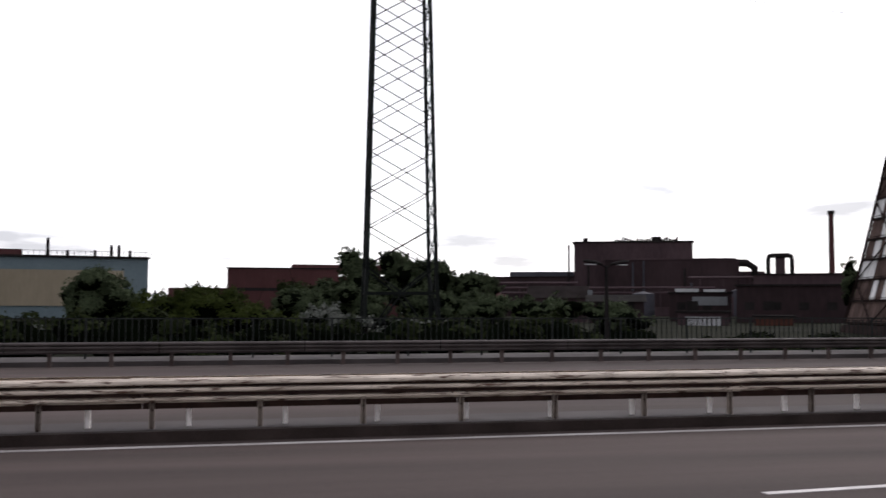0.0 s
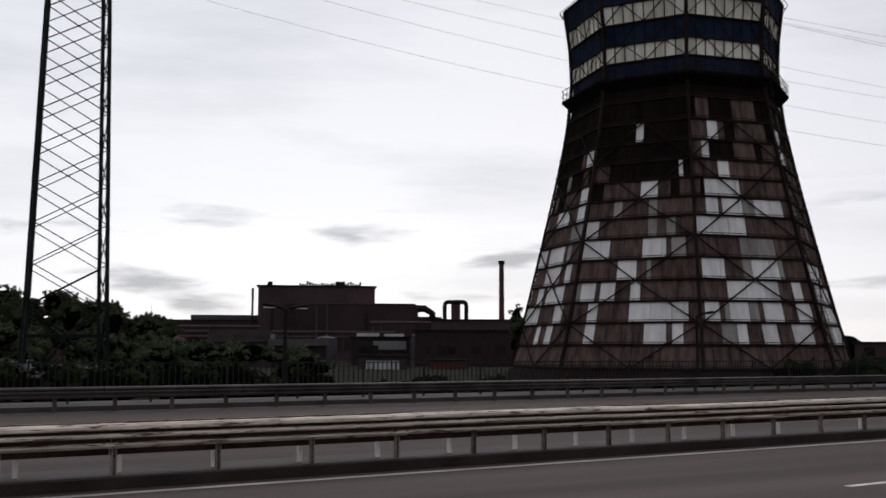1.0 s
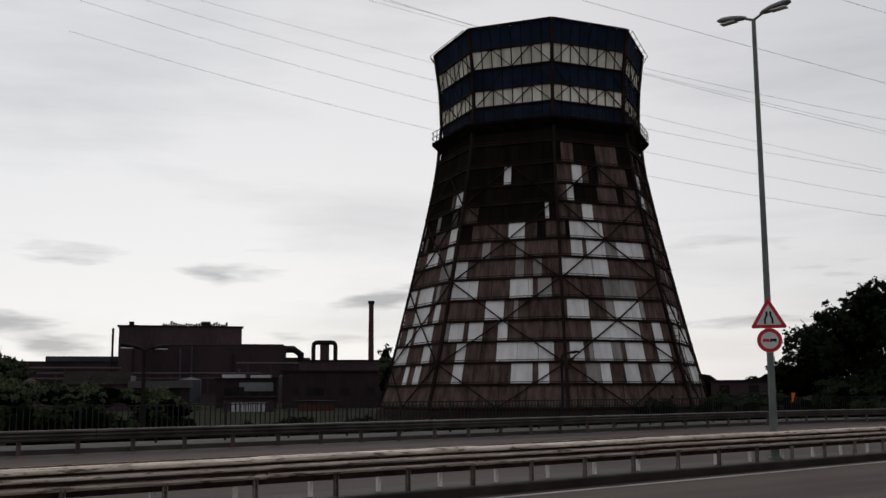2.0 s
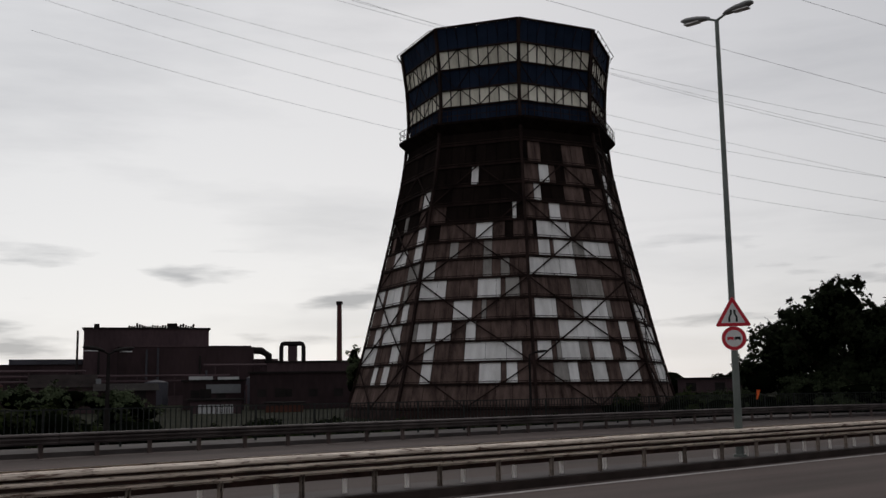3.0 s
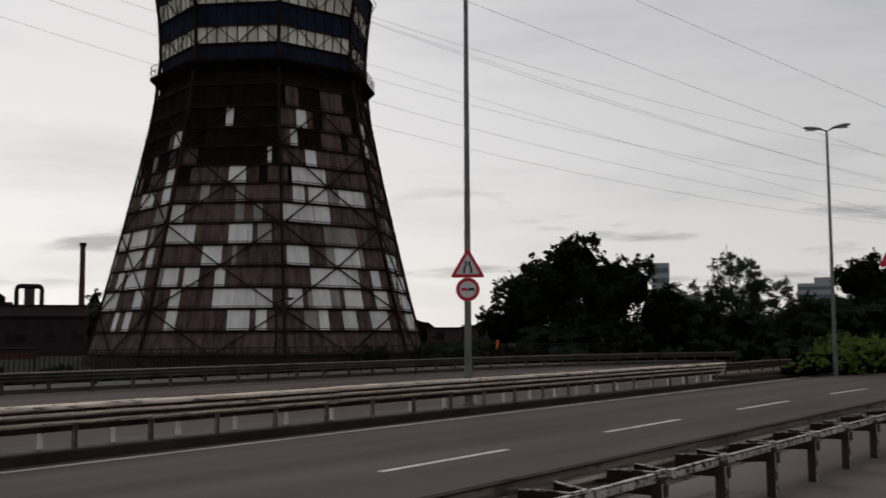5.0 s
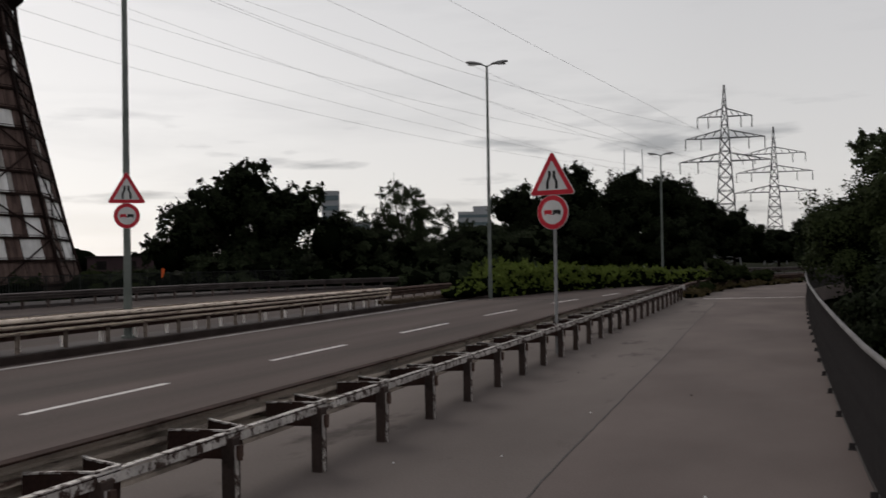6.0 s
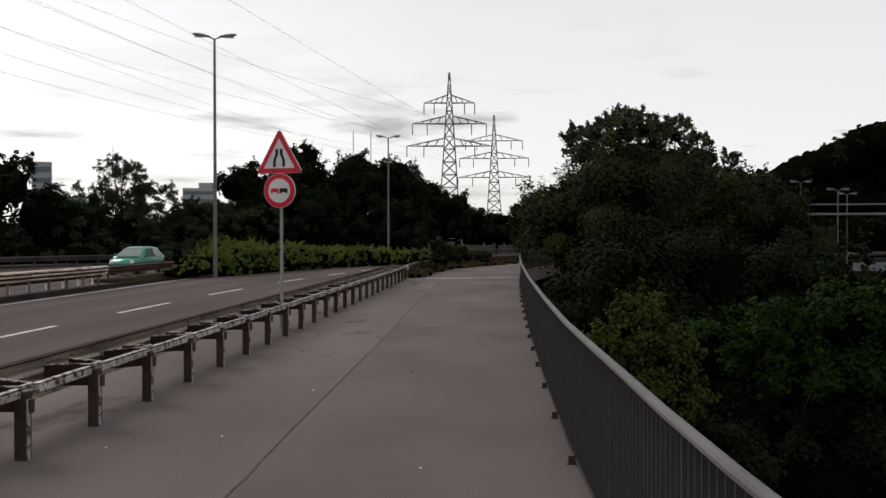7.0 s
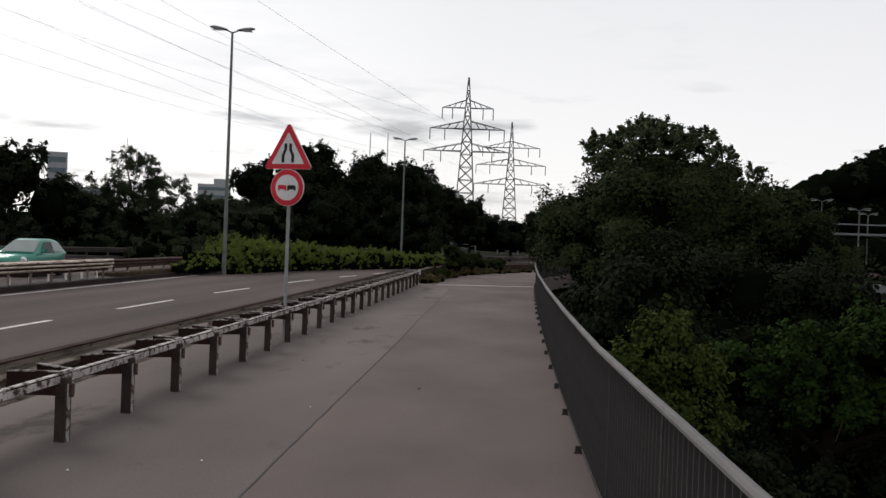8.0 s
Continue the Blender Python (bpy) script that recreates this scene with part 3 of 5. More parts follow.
def build_far_fence():
    f = thing("fence", "dark upright-bar steel fence behind the far guardrail", "fence")
    top, z0 = 1.22, -0.05
    for name, z in (("top_rail", top), ("bottom_rail", 0.12)):
        part(name, Shape().sweep([(-0.025, -0.02), (0.025, -0.02), (0.025, 0.02), (-0.025, 0.02)], along(-33.2, -22, 62, z, 3.0)), DARKFENCE, f)
    bar = Shape().box(-0.012, -0.016, 0.12, 0.012, 0.016, top).mesh("bar")
    rest = Shape()
    y, k = -21.9, 0
    while y < 62:
        p = lane(-33.2, y)
        if -12.0 < y and k < 295:
            part("bar", bar, DARKFENCE, f, at=Matrix.Translation(p))
            k += 1
        else:
            rest.box(p.x - 0.012, y - 0.016, 0.12, p.x + 0.012, y + 0.016, top)
        y += 0.2
    tagged(part("bar_rest", rest, DARKFENCE, f), kind="stuff")
    post = Shape().box(-0.03, -0.035, z0, 0.03, 0.035, top + 0.03).mesh("post")
    y = -21.9
    while y < 62:
        part("post", post, DARKFENCE, f, at=Matrix.Translation(lane(-33.2, y)))
        y += 2.6


# ---- cooling tower ----
TOWER_AT = (-76.0, 68.58)
TOWER_TURN = math.atan2(-TOWER_AT[1], -TOWER_AT[0])  # from the tower to the walker
TOWER_Z = -0.8
PROFILE_Z = [-0.8, 0.0, 5.0, 11.7, 17.6, 22.0, 25.6, 27.2, 29.8, 33.0, 36.8]
PROFILE_R = [16.9, 16.6, 15.1, 13.45, 12.05, 11.1, 10.45, 10.2, 10.15, 10.35, 10.85]
FACE_SIDE_LEFT = ["........................", "........##...###........", "#######........####.....", "....###..#########......", "......########...###....", "####..########..++......", "................++++++..", "......#######.....####..", "..................####..", "........++..............", "..................####..", "........................", "........................"]
FACE_LEFT = ["........................", "...##.........####.##...", "...##......###########..", "+###.###...##...........", "........####..+.........", "######.......#####.+++..", "###...........++..++....", "......++......++........", "............####........", ".....................#..", "........................", "..........##............", "........................"]
FACE_RIGHT = ["........................", "....+++##...###...####..", ".###.+####++.####...###.", "......###########...##..", ".#####....++######+.....", "..........++++++++......", "############............", "...###.#####+++#######..", "...#########............", ".......###..............", "...##...................", ".....###................", "........................"]
FACE_SIDE_RIGHT = ["........................", "..+++......#############", "...+++....##############", ".......################.", "..################......", "#####...................", "##............+++.......", "....+++.................", "........................", "#####...................", "....#######.............", "....######..............", "........................"]


def tower_radius(z):
    return float(np.interp(z, PROFILE_Z, PROFILE_R))


def tower_vertex(k, z, out=0.0):
    """Corner k of the eight, seen from above; corner 0 faces the walker."""
    a = TOWER_TURN + radians(6.4) + k * math.pi / 4
    r = tower_radius(z) + out
    return Vector((TOWER_AT[0] + r * math.cos(a), TOWER_AT[1] + r * math.sin(a), z))


def face_point(k, f, z, out=0.0):
    """On the face between corners k and k + 1, f of the way, z up."""
    a, b = tower_vertex(k, z), tower_vertex(k + 1, z)
    p = a.lerp(b, f)
    n = Vector(((a + b).x / 2 - TOWER_AT[0], (a + b).y / 2 - TOWER_AT[1], 0)).normalized()
    return p + n * out


def sheet(k, f0, f1, z0, z1, out, thick=0.06):
    s = Shape()
    rows = [[face_point(k, f0, z, out - thick), face_point(k, f0, z, out), face_point(k, f1, z, out), face_point(k, f1, z, out - thick)] for z in (z0, z1)]
    s.grid(rows, True)
    return s.cap(rows[0][::-1]).cap(rows[1])


def soot_and_shade(k, row):
    """How often a board is black: sooty, with painted-in shade, more towards the gallery and on the left faces."""
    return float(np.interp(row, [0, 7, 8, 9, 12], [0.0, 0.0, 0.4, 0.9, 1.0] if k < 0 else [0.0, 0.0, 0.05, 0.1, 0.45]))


def build_tower():
    t = thing("cooling_tower", "eight-sided brown timber-clad cooling tower with pale patches and blue bands", "cooling tower")
    rnd = random.Random(7)
    levels = [0.2, 2.25, 4.18, 6.05, 7.93, 9.88, 11.83, 13.68, 15.42, 17.2, 18.98, 20.8, 22.8, 25.0]
    inner = Shape()
    zs = [TOWER_Z, 0, 6, 12, 18, 24, 27.2, 30, 33, 36.6]
    inner.grid([[tower_vertex(k, z, -0.22) for k in range(8)] for z in zs], True)
    part("inner_shell", inner, TOWERSOOTSHADE, t, "sooty inner shell")
    part("base_ring", Shape().grid([[tower_vertex(k, z, o) for k in range(8)] for z, o in ((TOWER_Z, 0.25), (0.0, 0.25), (0.0, -0.2))], True), TOWERSTEEL, t)
    brackets = Shape()
    for k in range(-4, 4):
        # rows of cladding, from the ground up: "#" renewed pale sheet, "+" stained sheet, "." old boards
        front = {-2: FACE_SIDE_LEFT, -1: FACE_LEFT, 0: FACE_RIGHT, 1: FACE_SIDE_RIGHT}.get(k)
        for row in range(13):
            z0, z1 = levels[row], levels[row + 1]
            marks = front[row] if front else "".join(rnd.choice("##+..") * 2 if 0 < row < 8 else ".." for _ in range(6))
            n = len(marks)
            col = 0
            while col < n:
                end, most = col + 1, 4 if marks[col] != "." else rnd.choice((2, 3, 3, 4))
                while end < n and marks[end] == marks[col] and end - col < most:
                    end += 1
                mat = {"#": TOWERPALE, "+": TOWERSEMI}.get(marks[col], TOWERSOOTSHADE if rnd.random() < soot_and_shade(k, row) else TOWERWOOD)
                part("sheet", sheet(k, col / n + 0.002, end / n - 0.002, z0 + 0.03, z1 - 0.03, rnd.uniform(-0.03, 0.02) + (0.03 if mat != TOWERWOOD else 0)), mat, t)
                col = end
        # the band right under the gallery is all black: its shade painted on
        part("sheet", sheet(k, 0.004, 0.996, 25.03, 27.0, 0.0), TOWERSOOTSHADE, t)
        # girts, with outer rods that break the outline
        for z in levels:
            part("girt", Shape().bar(face_point(k, 0, z, 0.12), face_point(k, 1, z, 0.12), 0.16, 0.2), TOWERSTEEL, t)
            if z < 27:
                part("girt_rod", Shape().bar(face_point(k, 0.0, z + 0.22, 0.34), face_point(k, 1.0, z + 0.22, 0.34), 0.05, 0.06), TOWERSTEEL, t)
                for f in (0.05, 0.25, 0.5, 0.75, 0.95):
                    brackets.bar(face_point(k, f, z, 0.1), face_point(k, f, z + 0.22, 0.36), 0.05, 0.05)
        # crossing wind braces
        s = Shape()
        for row in range(0, 12, 4):
            zl, zh = levels[row], levels[min(row + 4, 13)]
            zm = (zl + zh) / 2
            for fa, za, fb, zb in ((0, zm, 0.5, zl), (0.5, zl, 1, zm), (0, zm, 0.5, zh), (0.5, zh, 1, zm)):
                s.bar(face_point(k, fa, za, 0.2), face_point(k, fb, zb, 0.2), 0.1, 0.11)
        part("wind_brace", s, TOWERSTEEL, t, "dark crossing wind braces")
        # corner posts
        line = [tower_vertex(k, z, 0.15) for z in levels + [29, 31, 33, 35, 36.8]]
        s = Shape()
        s.run(line, 0.18)
        part("corner_post", s, TOWERSTEEL, t)
        # head: blue and cream bands
        bands = [(27.3, 28.9, TOWERBLUE), (28.9, 30.6, TOWERCREAM), (30.6, 32.65, TOWERBLUE), (32.65, 34.55, TOWERCREAM), (34.55, 36.8, TOWERBLUE)]
        for z0, z1, mat in bands:
            n = 8
            for c in range(n):
                part("band_sheet", sheet(k, c / n + 0.004, (c + 1) / n - 0.004, z0 + 0.05, z1 - 0.05, rnd.uniform(-0.02, 0.03)), mat, t)
            part("lining", sheet(k, 0.0, 1.0, z0, z1, -0.25), TOWERSOOTSHADE, t)
            part("girt", Shape().bar(face_point(k, 0, z0, 0.14), face_point(k, 1, z0, 0.14), 0.14, 0.14), TOWERSTEEL, t)
        part("girt", Shape().bar(face_point(k, 0, 36.8, 0.1), face_point(k, 1, 36.8, 0.1), 0.2, 0.16), TOWERSTEEL, t)
        s = Shape()
        for z0, z1 in ((28.9, 30.6), (32.65, 34.55)):
            for c in range(4):
                fa, fb = c / 4, (c + 1) / 4
                za, zb = (z0, z1) if c % 2 == 0 else (z1, z0)
                s.bar(face_point(k, fa, za, 0.16), face_point(k, fb, zb, 0.16), 0.07, 0.08)
            for c in range(1, 8):
                s.bar(face_point(k, c / 8, z0, 0.12), face_point(k, c / 8, z1, 0.12), 0.05, 0.07)
        for c in range(5):
            s.bar(face_point(k, c / 5, 30.6 if c % 2 else 32.65, 0.14), face_point(k, (c + 1) / 5, 32.65 if c % 2 else 30.6, 0.14), 0.06, 0.06)
        part("head_brace", s, TOWERSTEEL, t)
        # walkway ring and its railing
        s = Shape()
        ring = [[face_point(k, f, 27.1, o) + Vector((0, 0, dz)) for o, dz in ((0.0, -1.1), (1.1, -0.1), (1.1, 0.1), (0.0, 0.1))] for f in (-0.03, 1.03)]
        s.grid(ring, True).cap(ring[0]).cap(ring[1][::-1])
        part("gallery", s, TOWERSOOTSHADE, t, "dark cantilevered gallery")
        s = Shape()
        for z in (27.75, 28.3):
            s.bar(face_point(k, -0.04, z, 1.08), face_point(k, 1.04, z, 1.08), 0.05, 0.05)
        for c in range(9):
            s.bar(face_point(k, c / 8, 27.1, 1.08), face_point(k, c / 8, 28.3, 1.08), 0.05, 0.05)
        part("gallery_railing", s, TOWERSTEEL, t)
        # thin rail round the rim
        s = Shape()
        s.bar(face_point(k, 0, 36.6, 0.7), face_point(k, 1, 36.6, 0.7), 0.05, 0.05)
        for c in range(5):
            s.bar(face_point(k, c / 4, 35.4, 0.1), face_point(k, c / 4, 36.6, 0.7), 0.05, 0.05)
        part("rim_rail", s, TOWERSTEEL, t)
    tagged(part("girt_brackets", brackets, TOWERSTEEL, t), kind="stuff")
    # ladder on one corner
    side = Vector((0.25, 0.25, 0))
    s = Shape()
    for d in (side, -side):
        s.run([tower_vertex(1, z, 0.55) + d for z in np.arange(0, 36, 2.0)], 0.03)
    ladder = part("ladder", s, TOWERSTEEL, t)
    for z in np.arange(0.3, 34, 0.7):
        p = tower_vertex(1, z, 0.55)
        part("rung", Shape().bar(p + side, p - side, 0.05, 0.05), TOWERSTEEL, ladder)


# ---- lattice mast and pylons ----
def build_mast():
    m = thing("lattice_mast", "tall dark steel lattice mast with crossed bracing", "lattice mast")
    cx, cy, z0 = -58.5, 7.85, -0.95
    yaw = math.atan2(cy, cx) + radians(3)
    ux, uy = Vector((math.cos(yaw), math.sin(yaw), 0)), Vector((-math.sin(yaw), math.cos(yaw), 0))
    half = lambda z: float(np.interp(z, [-1, 2.4, 19.6, 26], [2.3, 2.02, 1.62, 1.45]))
    corner = lambda a, b, z: Vector((cx, cy, z)) + ux * (a * half(z)) + uy * (b * half(z))
    top = 24.0
    for a in (-1, 1):
        for b in (-1, 1):
            s = Shape()
            zs = np.linspace(z0, top, 12)
            s.run([corner(a, b, p) for p in zs], 0.14)
            part("leg", s, LATTICE, m)
    zs = [4.0]
    while zs[-1] < top:
        zs.append(zs[-1] + 0.57 * half(zs[-1]))
    for p, q in (((-1, -1), (-1, 1)), ((1, -1), (1, 1)), ((-1, -1), (1, -1)), ((-1, 1), (1, 1))):
        s = Shape()
        for i in range(0, len(zs) - 2, 2):
            s.bar(corner(*p, zs[i]), corner(*q, zs[i + 2]), 0.055, 0.055)
            s.bar(corner(*q, zs[i]), corner(*p, zs[i + 2]), 0.055, 0.055)
        s.bar(corner(*p, 2.4), corner(*q, 2.4), 0.11, 0.14)
        mid = (corner(*p, 2.4) + corner(*q, 2.4)) / 2
        for side in (p, q):
            s.bar(corner(*side, z0), mid, 0.1, 0.1)
            s.bar(corner(*side, 3.9), mid, 0.1, 0.1)
        part("lattice_side", s, LATTICE, m)


def build_pylon(x, y, turn, z_top, arms, waist):
    p = thing("power_pylon", "grey steel power pylon with three tiers of arms", "pylon", pose(x, y, 0, 0, 0, turn), "power pylons")
    z0 = -0.9
    half = lambda z: float(np.interp(z, [z0, waist, arms[0][0] + 2, z_top], [2.6, 1.7, 0.95, 0.08]))
    c = lambda a, b, z: Vector((a * half(z), b * half(z), z))
    zs = list(np.linspace(z0, z_top, 15))
    for a in (-1, 1):
        for b in (-1, 1):
            s = Shape()
            s.run([c(a, b, u) for u in zs], 0.14)
            part("leg", s, PYLON, p)
    s = Shape()
    for u, v in zip(zs, zs[1:]):
        for q, r in (((-1, -1), (1, -1)), ((-1, 1), (1, 1)), ((-1, -1), (-1, 1)), ((1, -1), (1, 1))):
            s.bar(c(*q, u), c(*r, v), 0.12, 0.12)
            s.bar(c(*r, u), c(*q, v), 0.12, 0.12)
            s.bar(c(*q, v), c(*r, v), 0.12, 0.12)
    part("bracing", s, PYLON, p)
    for z, reach in arms:
        for side in (-1, 1):
            s = Shape()
            tip = Vector((side * reach, 0, z))
            for b in (-1, 1):
                root, high = Vector((side * half(z), b * half(z), z)), Vector((side * half(z), b * half(z), z + 1.5))
                s.bar(root, tip, 0.14, 0.15)
                s.bar(high, tip, 0.12, 0.12)
                for f in (0.25, 0.5, 0.75):
                    s.bar(root.lerp(tip, f), high.lerp(tip, f - 0.12), 0.09, 0.09)
            part("arm", s, PYLON, p)
            for f in (1.0, 0.6):
                q = Vector((side * reach * f, 0, z))
                part("insulator", Shape().tube(q, q - Vector((0, 0, 2.2)), 0.1, 0.1, 6), PYLON, p)


def wire(a, b, sag, r=0.017, n=26):
    s = Shape()
    pts = []
    for k in range(n + 1):
        f = k / n
        q = Vector(a).lerp(Vector(b), f)
        q.z -= sag * 4 * f * (1 - f)
        pts.append(q)
    s.run(pts, r * 1.3)
    tagged(part("power_line", s, WIRE), "thin aluminium overhead power line against the sky", "power line", "power lines")


def build_lines():
    # from the nearer pylon past the back of the cooling tower
    for x, z, far in ((-20.5, 17.7, 50.4), (-17.0, 17.7, 54.0), (-19.4, 22.1, 57.7), (-7.0, 17.7, 64.6), (-17.1, 26.2, 67.5)):
        wire((x, 199.7, z), (-135 + (x + 20) * 0.8, 37, far), 7.5)
    # from the farther pylon, high over the road
    for x, z, far in ((-13.0, 14.5, 72), (-12.6, 19.2, 80)):
        wire((x, 250, z), (-160, 20, far), 6.0)
    for x, z, far in ((-4.0, 22.0, 69), (-11.0, 19.0, 63)):
        wire((x, 250, z), (-102 + x, -37, far), 3.0)


# ---- street lamps ----
def build_lamp(x, y, z0, height, turn, group="street lamps", single=False, mat=None, label="tall green-grey street lamp with two flat heads"):
    lamp = thing("street_lamp", label, "street lamp", pose(x, y, z0, 0, 0, turn), group)
    s = Shape()
    s.tube((0, 0, 0), (0, 0, 1.2), 0.105, 0.1, 12).tube((0, 0, 1.2), (0, 0, height - 0.1), 0.092, 0.055, 12)
    part("pole", s, mat or LAMPGREY, lamp, smooth=False)
    part("base_collar", Shape().tube((0, 0, 0), (0, 0, 0.06), 0.16, 0.16, 12), LAMPGREY, lamp)
    for side in ((1,) if single else (-1, 1)):
        part("bracket", Shape().tube((0, 0, height - 0.12), (side * 0.28, 0, height), 0.035, 0.03, 8), mat or LAMPGREY, lamp)
        rows = []
        for f, w, up, dn in ((0.2, 0.05, 0.03, -0.03), (0.3, 0.12, 0.06, -0.05), (0.55, 0.17, 0.1, -0.055), (0.85, 0.16, 0.1, -0.05), (1.0, 0.11, 0.06, -0.02), (1.04, 0.04, 0.03, 0.0)):
            z = height + 0.12 * f - 0.02
            rows.append([(side * f, w * math.cos(a), z + (up if math.sin(a) > 0 else -dn) * math.sin(a)) for a in [2 * math.pi * k / 10 for k in range(10)]])
        s = Shape().grid(rows, True).cap(rows[0]).cap(rows[-1])
        head = part("head", s, mat or LAMPHEAD, lamp, "flat grey lamp head", True)
        s = Shape().box(min(side * 0.5, side * 0.92), -0.1, height - 0.03, max(side * 0.5, side * 0.92), 0.1, height + 0.005)
        part("lens", s, LENS, head)
    return lamp


# ---- traffic signs ----
SIGNRED = material("sign_red", (0.42, 0.02, 0.035), (0.55, 0.035, 0.05), 0.45, scale=3, fine=20, bump=0.02)
SIGNWHITE = material("sign_white", (0.5, 0.49, 0.48), (0.64, 0.63, 0.62), 0.5, scale=3, fine=20, bump=0.02)
SIGNBLACK = material("sign_black", (0.012, 0.012, 0.012), (0.025, 0.025, 0.025), 0.5, scale=3, fine=20, bump=0.0)
SIGNBACK = material("sign_pole_zinc", (0.17, 0.17, 0.17), (0.3, 0.3, 0.3), 0.5, 0.4, scale=3, fine=30, bump=0.05)


def plate(outline, y0, y1):
    """A flat plate in the xz plane between two depths; y0 faces the viewer."""
    s = Shape()
    a, b = [(x, y0, z) for x, z in outline], [(x, y1, z) for x, z in outline]
    return s.grid([a, b], True).cap(a[::-1]).cap(b)


def rounded_triangle(side, r, cz):
    h = side * math.sqrt(3) / 2
    pts = []
    for k, (px, pz) in enumerate(((0, h * 2 / 3), (-side / 2, -h / 3), (side / 2, -h / 3))):
        d = math.hypot(px, pz)
        cxp, czp = px * (d - 2 * r) / d, pz * (d - 2 * r) / d
        mid = math.atan2(pz, px)
        for j in range(-3, 4):
            a = mid + j * radians(60) / 3
            pts.append((cxp + r * math.cos(a), cz + czp + r * math.sin(a)))
    return pts


def disc(r, cz, n=36):
    return [(r * math.cos(2 * math.pi * k / n), cz + r * math.sin(2 * math.pi * k / n)) for k in range(n)]


def build_signs(name_parent, z_low, pole_r):
    """A narrowing-road triangle above a no-overtaking disc, in front of a pole at the thing's origin."""
    y = -pole_r - 0.05
    zc = z_low + 0.30
    zt = z_low + 0.60 + 0.26
    d = part("round_sign", plate(disc(0.295, zc), y, y + 0.02), SIGNRED, name_parent, "round no-overtaking sign with red rim")
    part("rim_line", plate(disc(0.302, zc), y + 0.006, y + 0.03), SIGNWHITE, d)
    part("sign_face", plate(disc(0.21, zc), y - 0.004, y), SIGNWHITE, d)
    for cx, mat in ((-0.085, SIGNRED), (0.085, SIGNBLACK)):
        car = [(cx - 0.075, zc - 0.05), (cx - 0.045, zc - 0.05), (cx - 0.045, zc - 0.03), (cx + 0.045, zc - 0.03), (cx + 0.045, zc - 0.05), (cx + 0.075, zc - 0.05), (cx + 0.078, zc + 0.02), (cx + 0.06, zc + 0.04), (cx - 0.06, zc + 0.04), (cx - 0.078, zc + 0.02)]
        part("car_symbol", plate(car, y - 0.008, y - 0.004), mat, d)
    t = part("warning_sign", plate(rounded_triangle(0.88, 0.035, zt), y, y + 0.02), SIGNRED, name_parent, "triangular road-narrows warning sign with red rim")
    part("rim_line", plate(rounded_triangle(0.895, 0.04, zt), y + 0.006, y + 0.03), SIGNWHITE, t)
    part("sign_face", plate(rounded_triangle(0.60, 0.012, zt), y - 0.004, y), SIGNWHITE, t)
    for s in (-1, 1):
        ln = [(0.115, -0.15), (0.115, -0.03), (0.07, 0.06), (0.07, 0.16)]
        o = [(s * x, zt + z) for x, z in ln] + [(s * (x - 0.052), zt + z) for x, z in reversed(ln)]
        part("lane_symbol", plate(o if s < 0 else o[::-1], y - 0.008, y - 0.004), SIGNBLACK, t)
    for z in (zc + 0.12, zc - 0.15, zt + 0.1, zt - 0.15):
        part("clamp", Shape().tube((0, 0, z), (0, 0, z + 0.03), pole_r + 0.012, None, 12).box(-0.03, y + 0.02, z, 0.03, -pole_r + 0.01, z + 0.03), SIGNBACK, name_parent)


def build_sign_posts():
    s2 = thing("traffic_sign", "warning triangle and no-overtaking disc on a slim grey pole", "traffic sign", pose(-3.97, 17.46, -0.1, 0, 0, -15))
    part("pole", Shape().tube((0, 0, 0), (0, 0, 3.45), 0.03, 0.03, 10), SIGNBACK, s2)
    build_signs(s2, 2.27, 0.03)
    lamp = build_lamp(-15.14, 20.5, MEDIAN_Z - 0.02, 11.4, 8)
    s1 = thing("traffic_sign", "warning triangle and no-overtaking disc clamped to a lamp pole", "traffic sign", pose(-15.14, 20.5, 0, 0, 0, 38))
    build_signs(s1, 2.55, 0.085)
    build_lamp(-14.1, 47.2, -0.3, 11.5, 12)
    build_lamp(-10.45, 84.0, -0.4, 10.5, 5)


# ---- the green car ----
CARGREEN = material("car_green_paint", (0.02, 0.17, 0.12), (0.03, 0.23, 0.165), 0.28, 0.15, scale=2, fine=10, bump=0, spec=0.5)
CARGLASS = material("car_glass", (0.01, 0.012, 0.012), (0.02, 0.024, 0.024), 0.08, scale=2, fine=10, bump=0)
# sky reflection is painted in: base colour much paler than CARGLASS
CARSCREEN = material("painted_sky_glass", (0.08, 0.11, 0.1), (0.12, 0.15, 0.14), 0.1, scale=2, fine=10, bump=0, spec=0.9)
TYRE = material("tyre_rubber", (0.015, 0.015, 0.015), (0.03, 0.03, 0.03), 0.85, scale=6, fine=40, bump=0.1)
RIM = material("wheel_rim", (0.3, 0.3, 0.3), (0.5, 0.5, 0.5), 0.35, 0.7, scale=6, fine=40, bump=0)
CARDARK = material("car_trim", (0.012, 0.012, 0.013), (0.03, 0.03, 0.032), 0.6, scale=6, fine=40, bump=0.05)
CARLIGHT = material("headlight_glass", (0.6, 0.6, 0.58), (0.8, 0.8, 0.78), 0.1, scale=6, fine=40, bump=0)


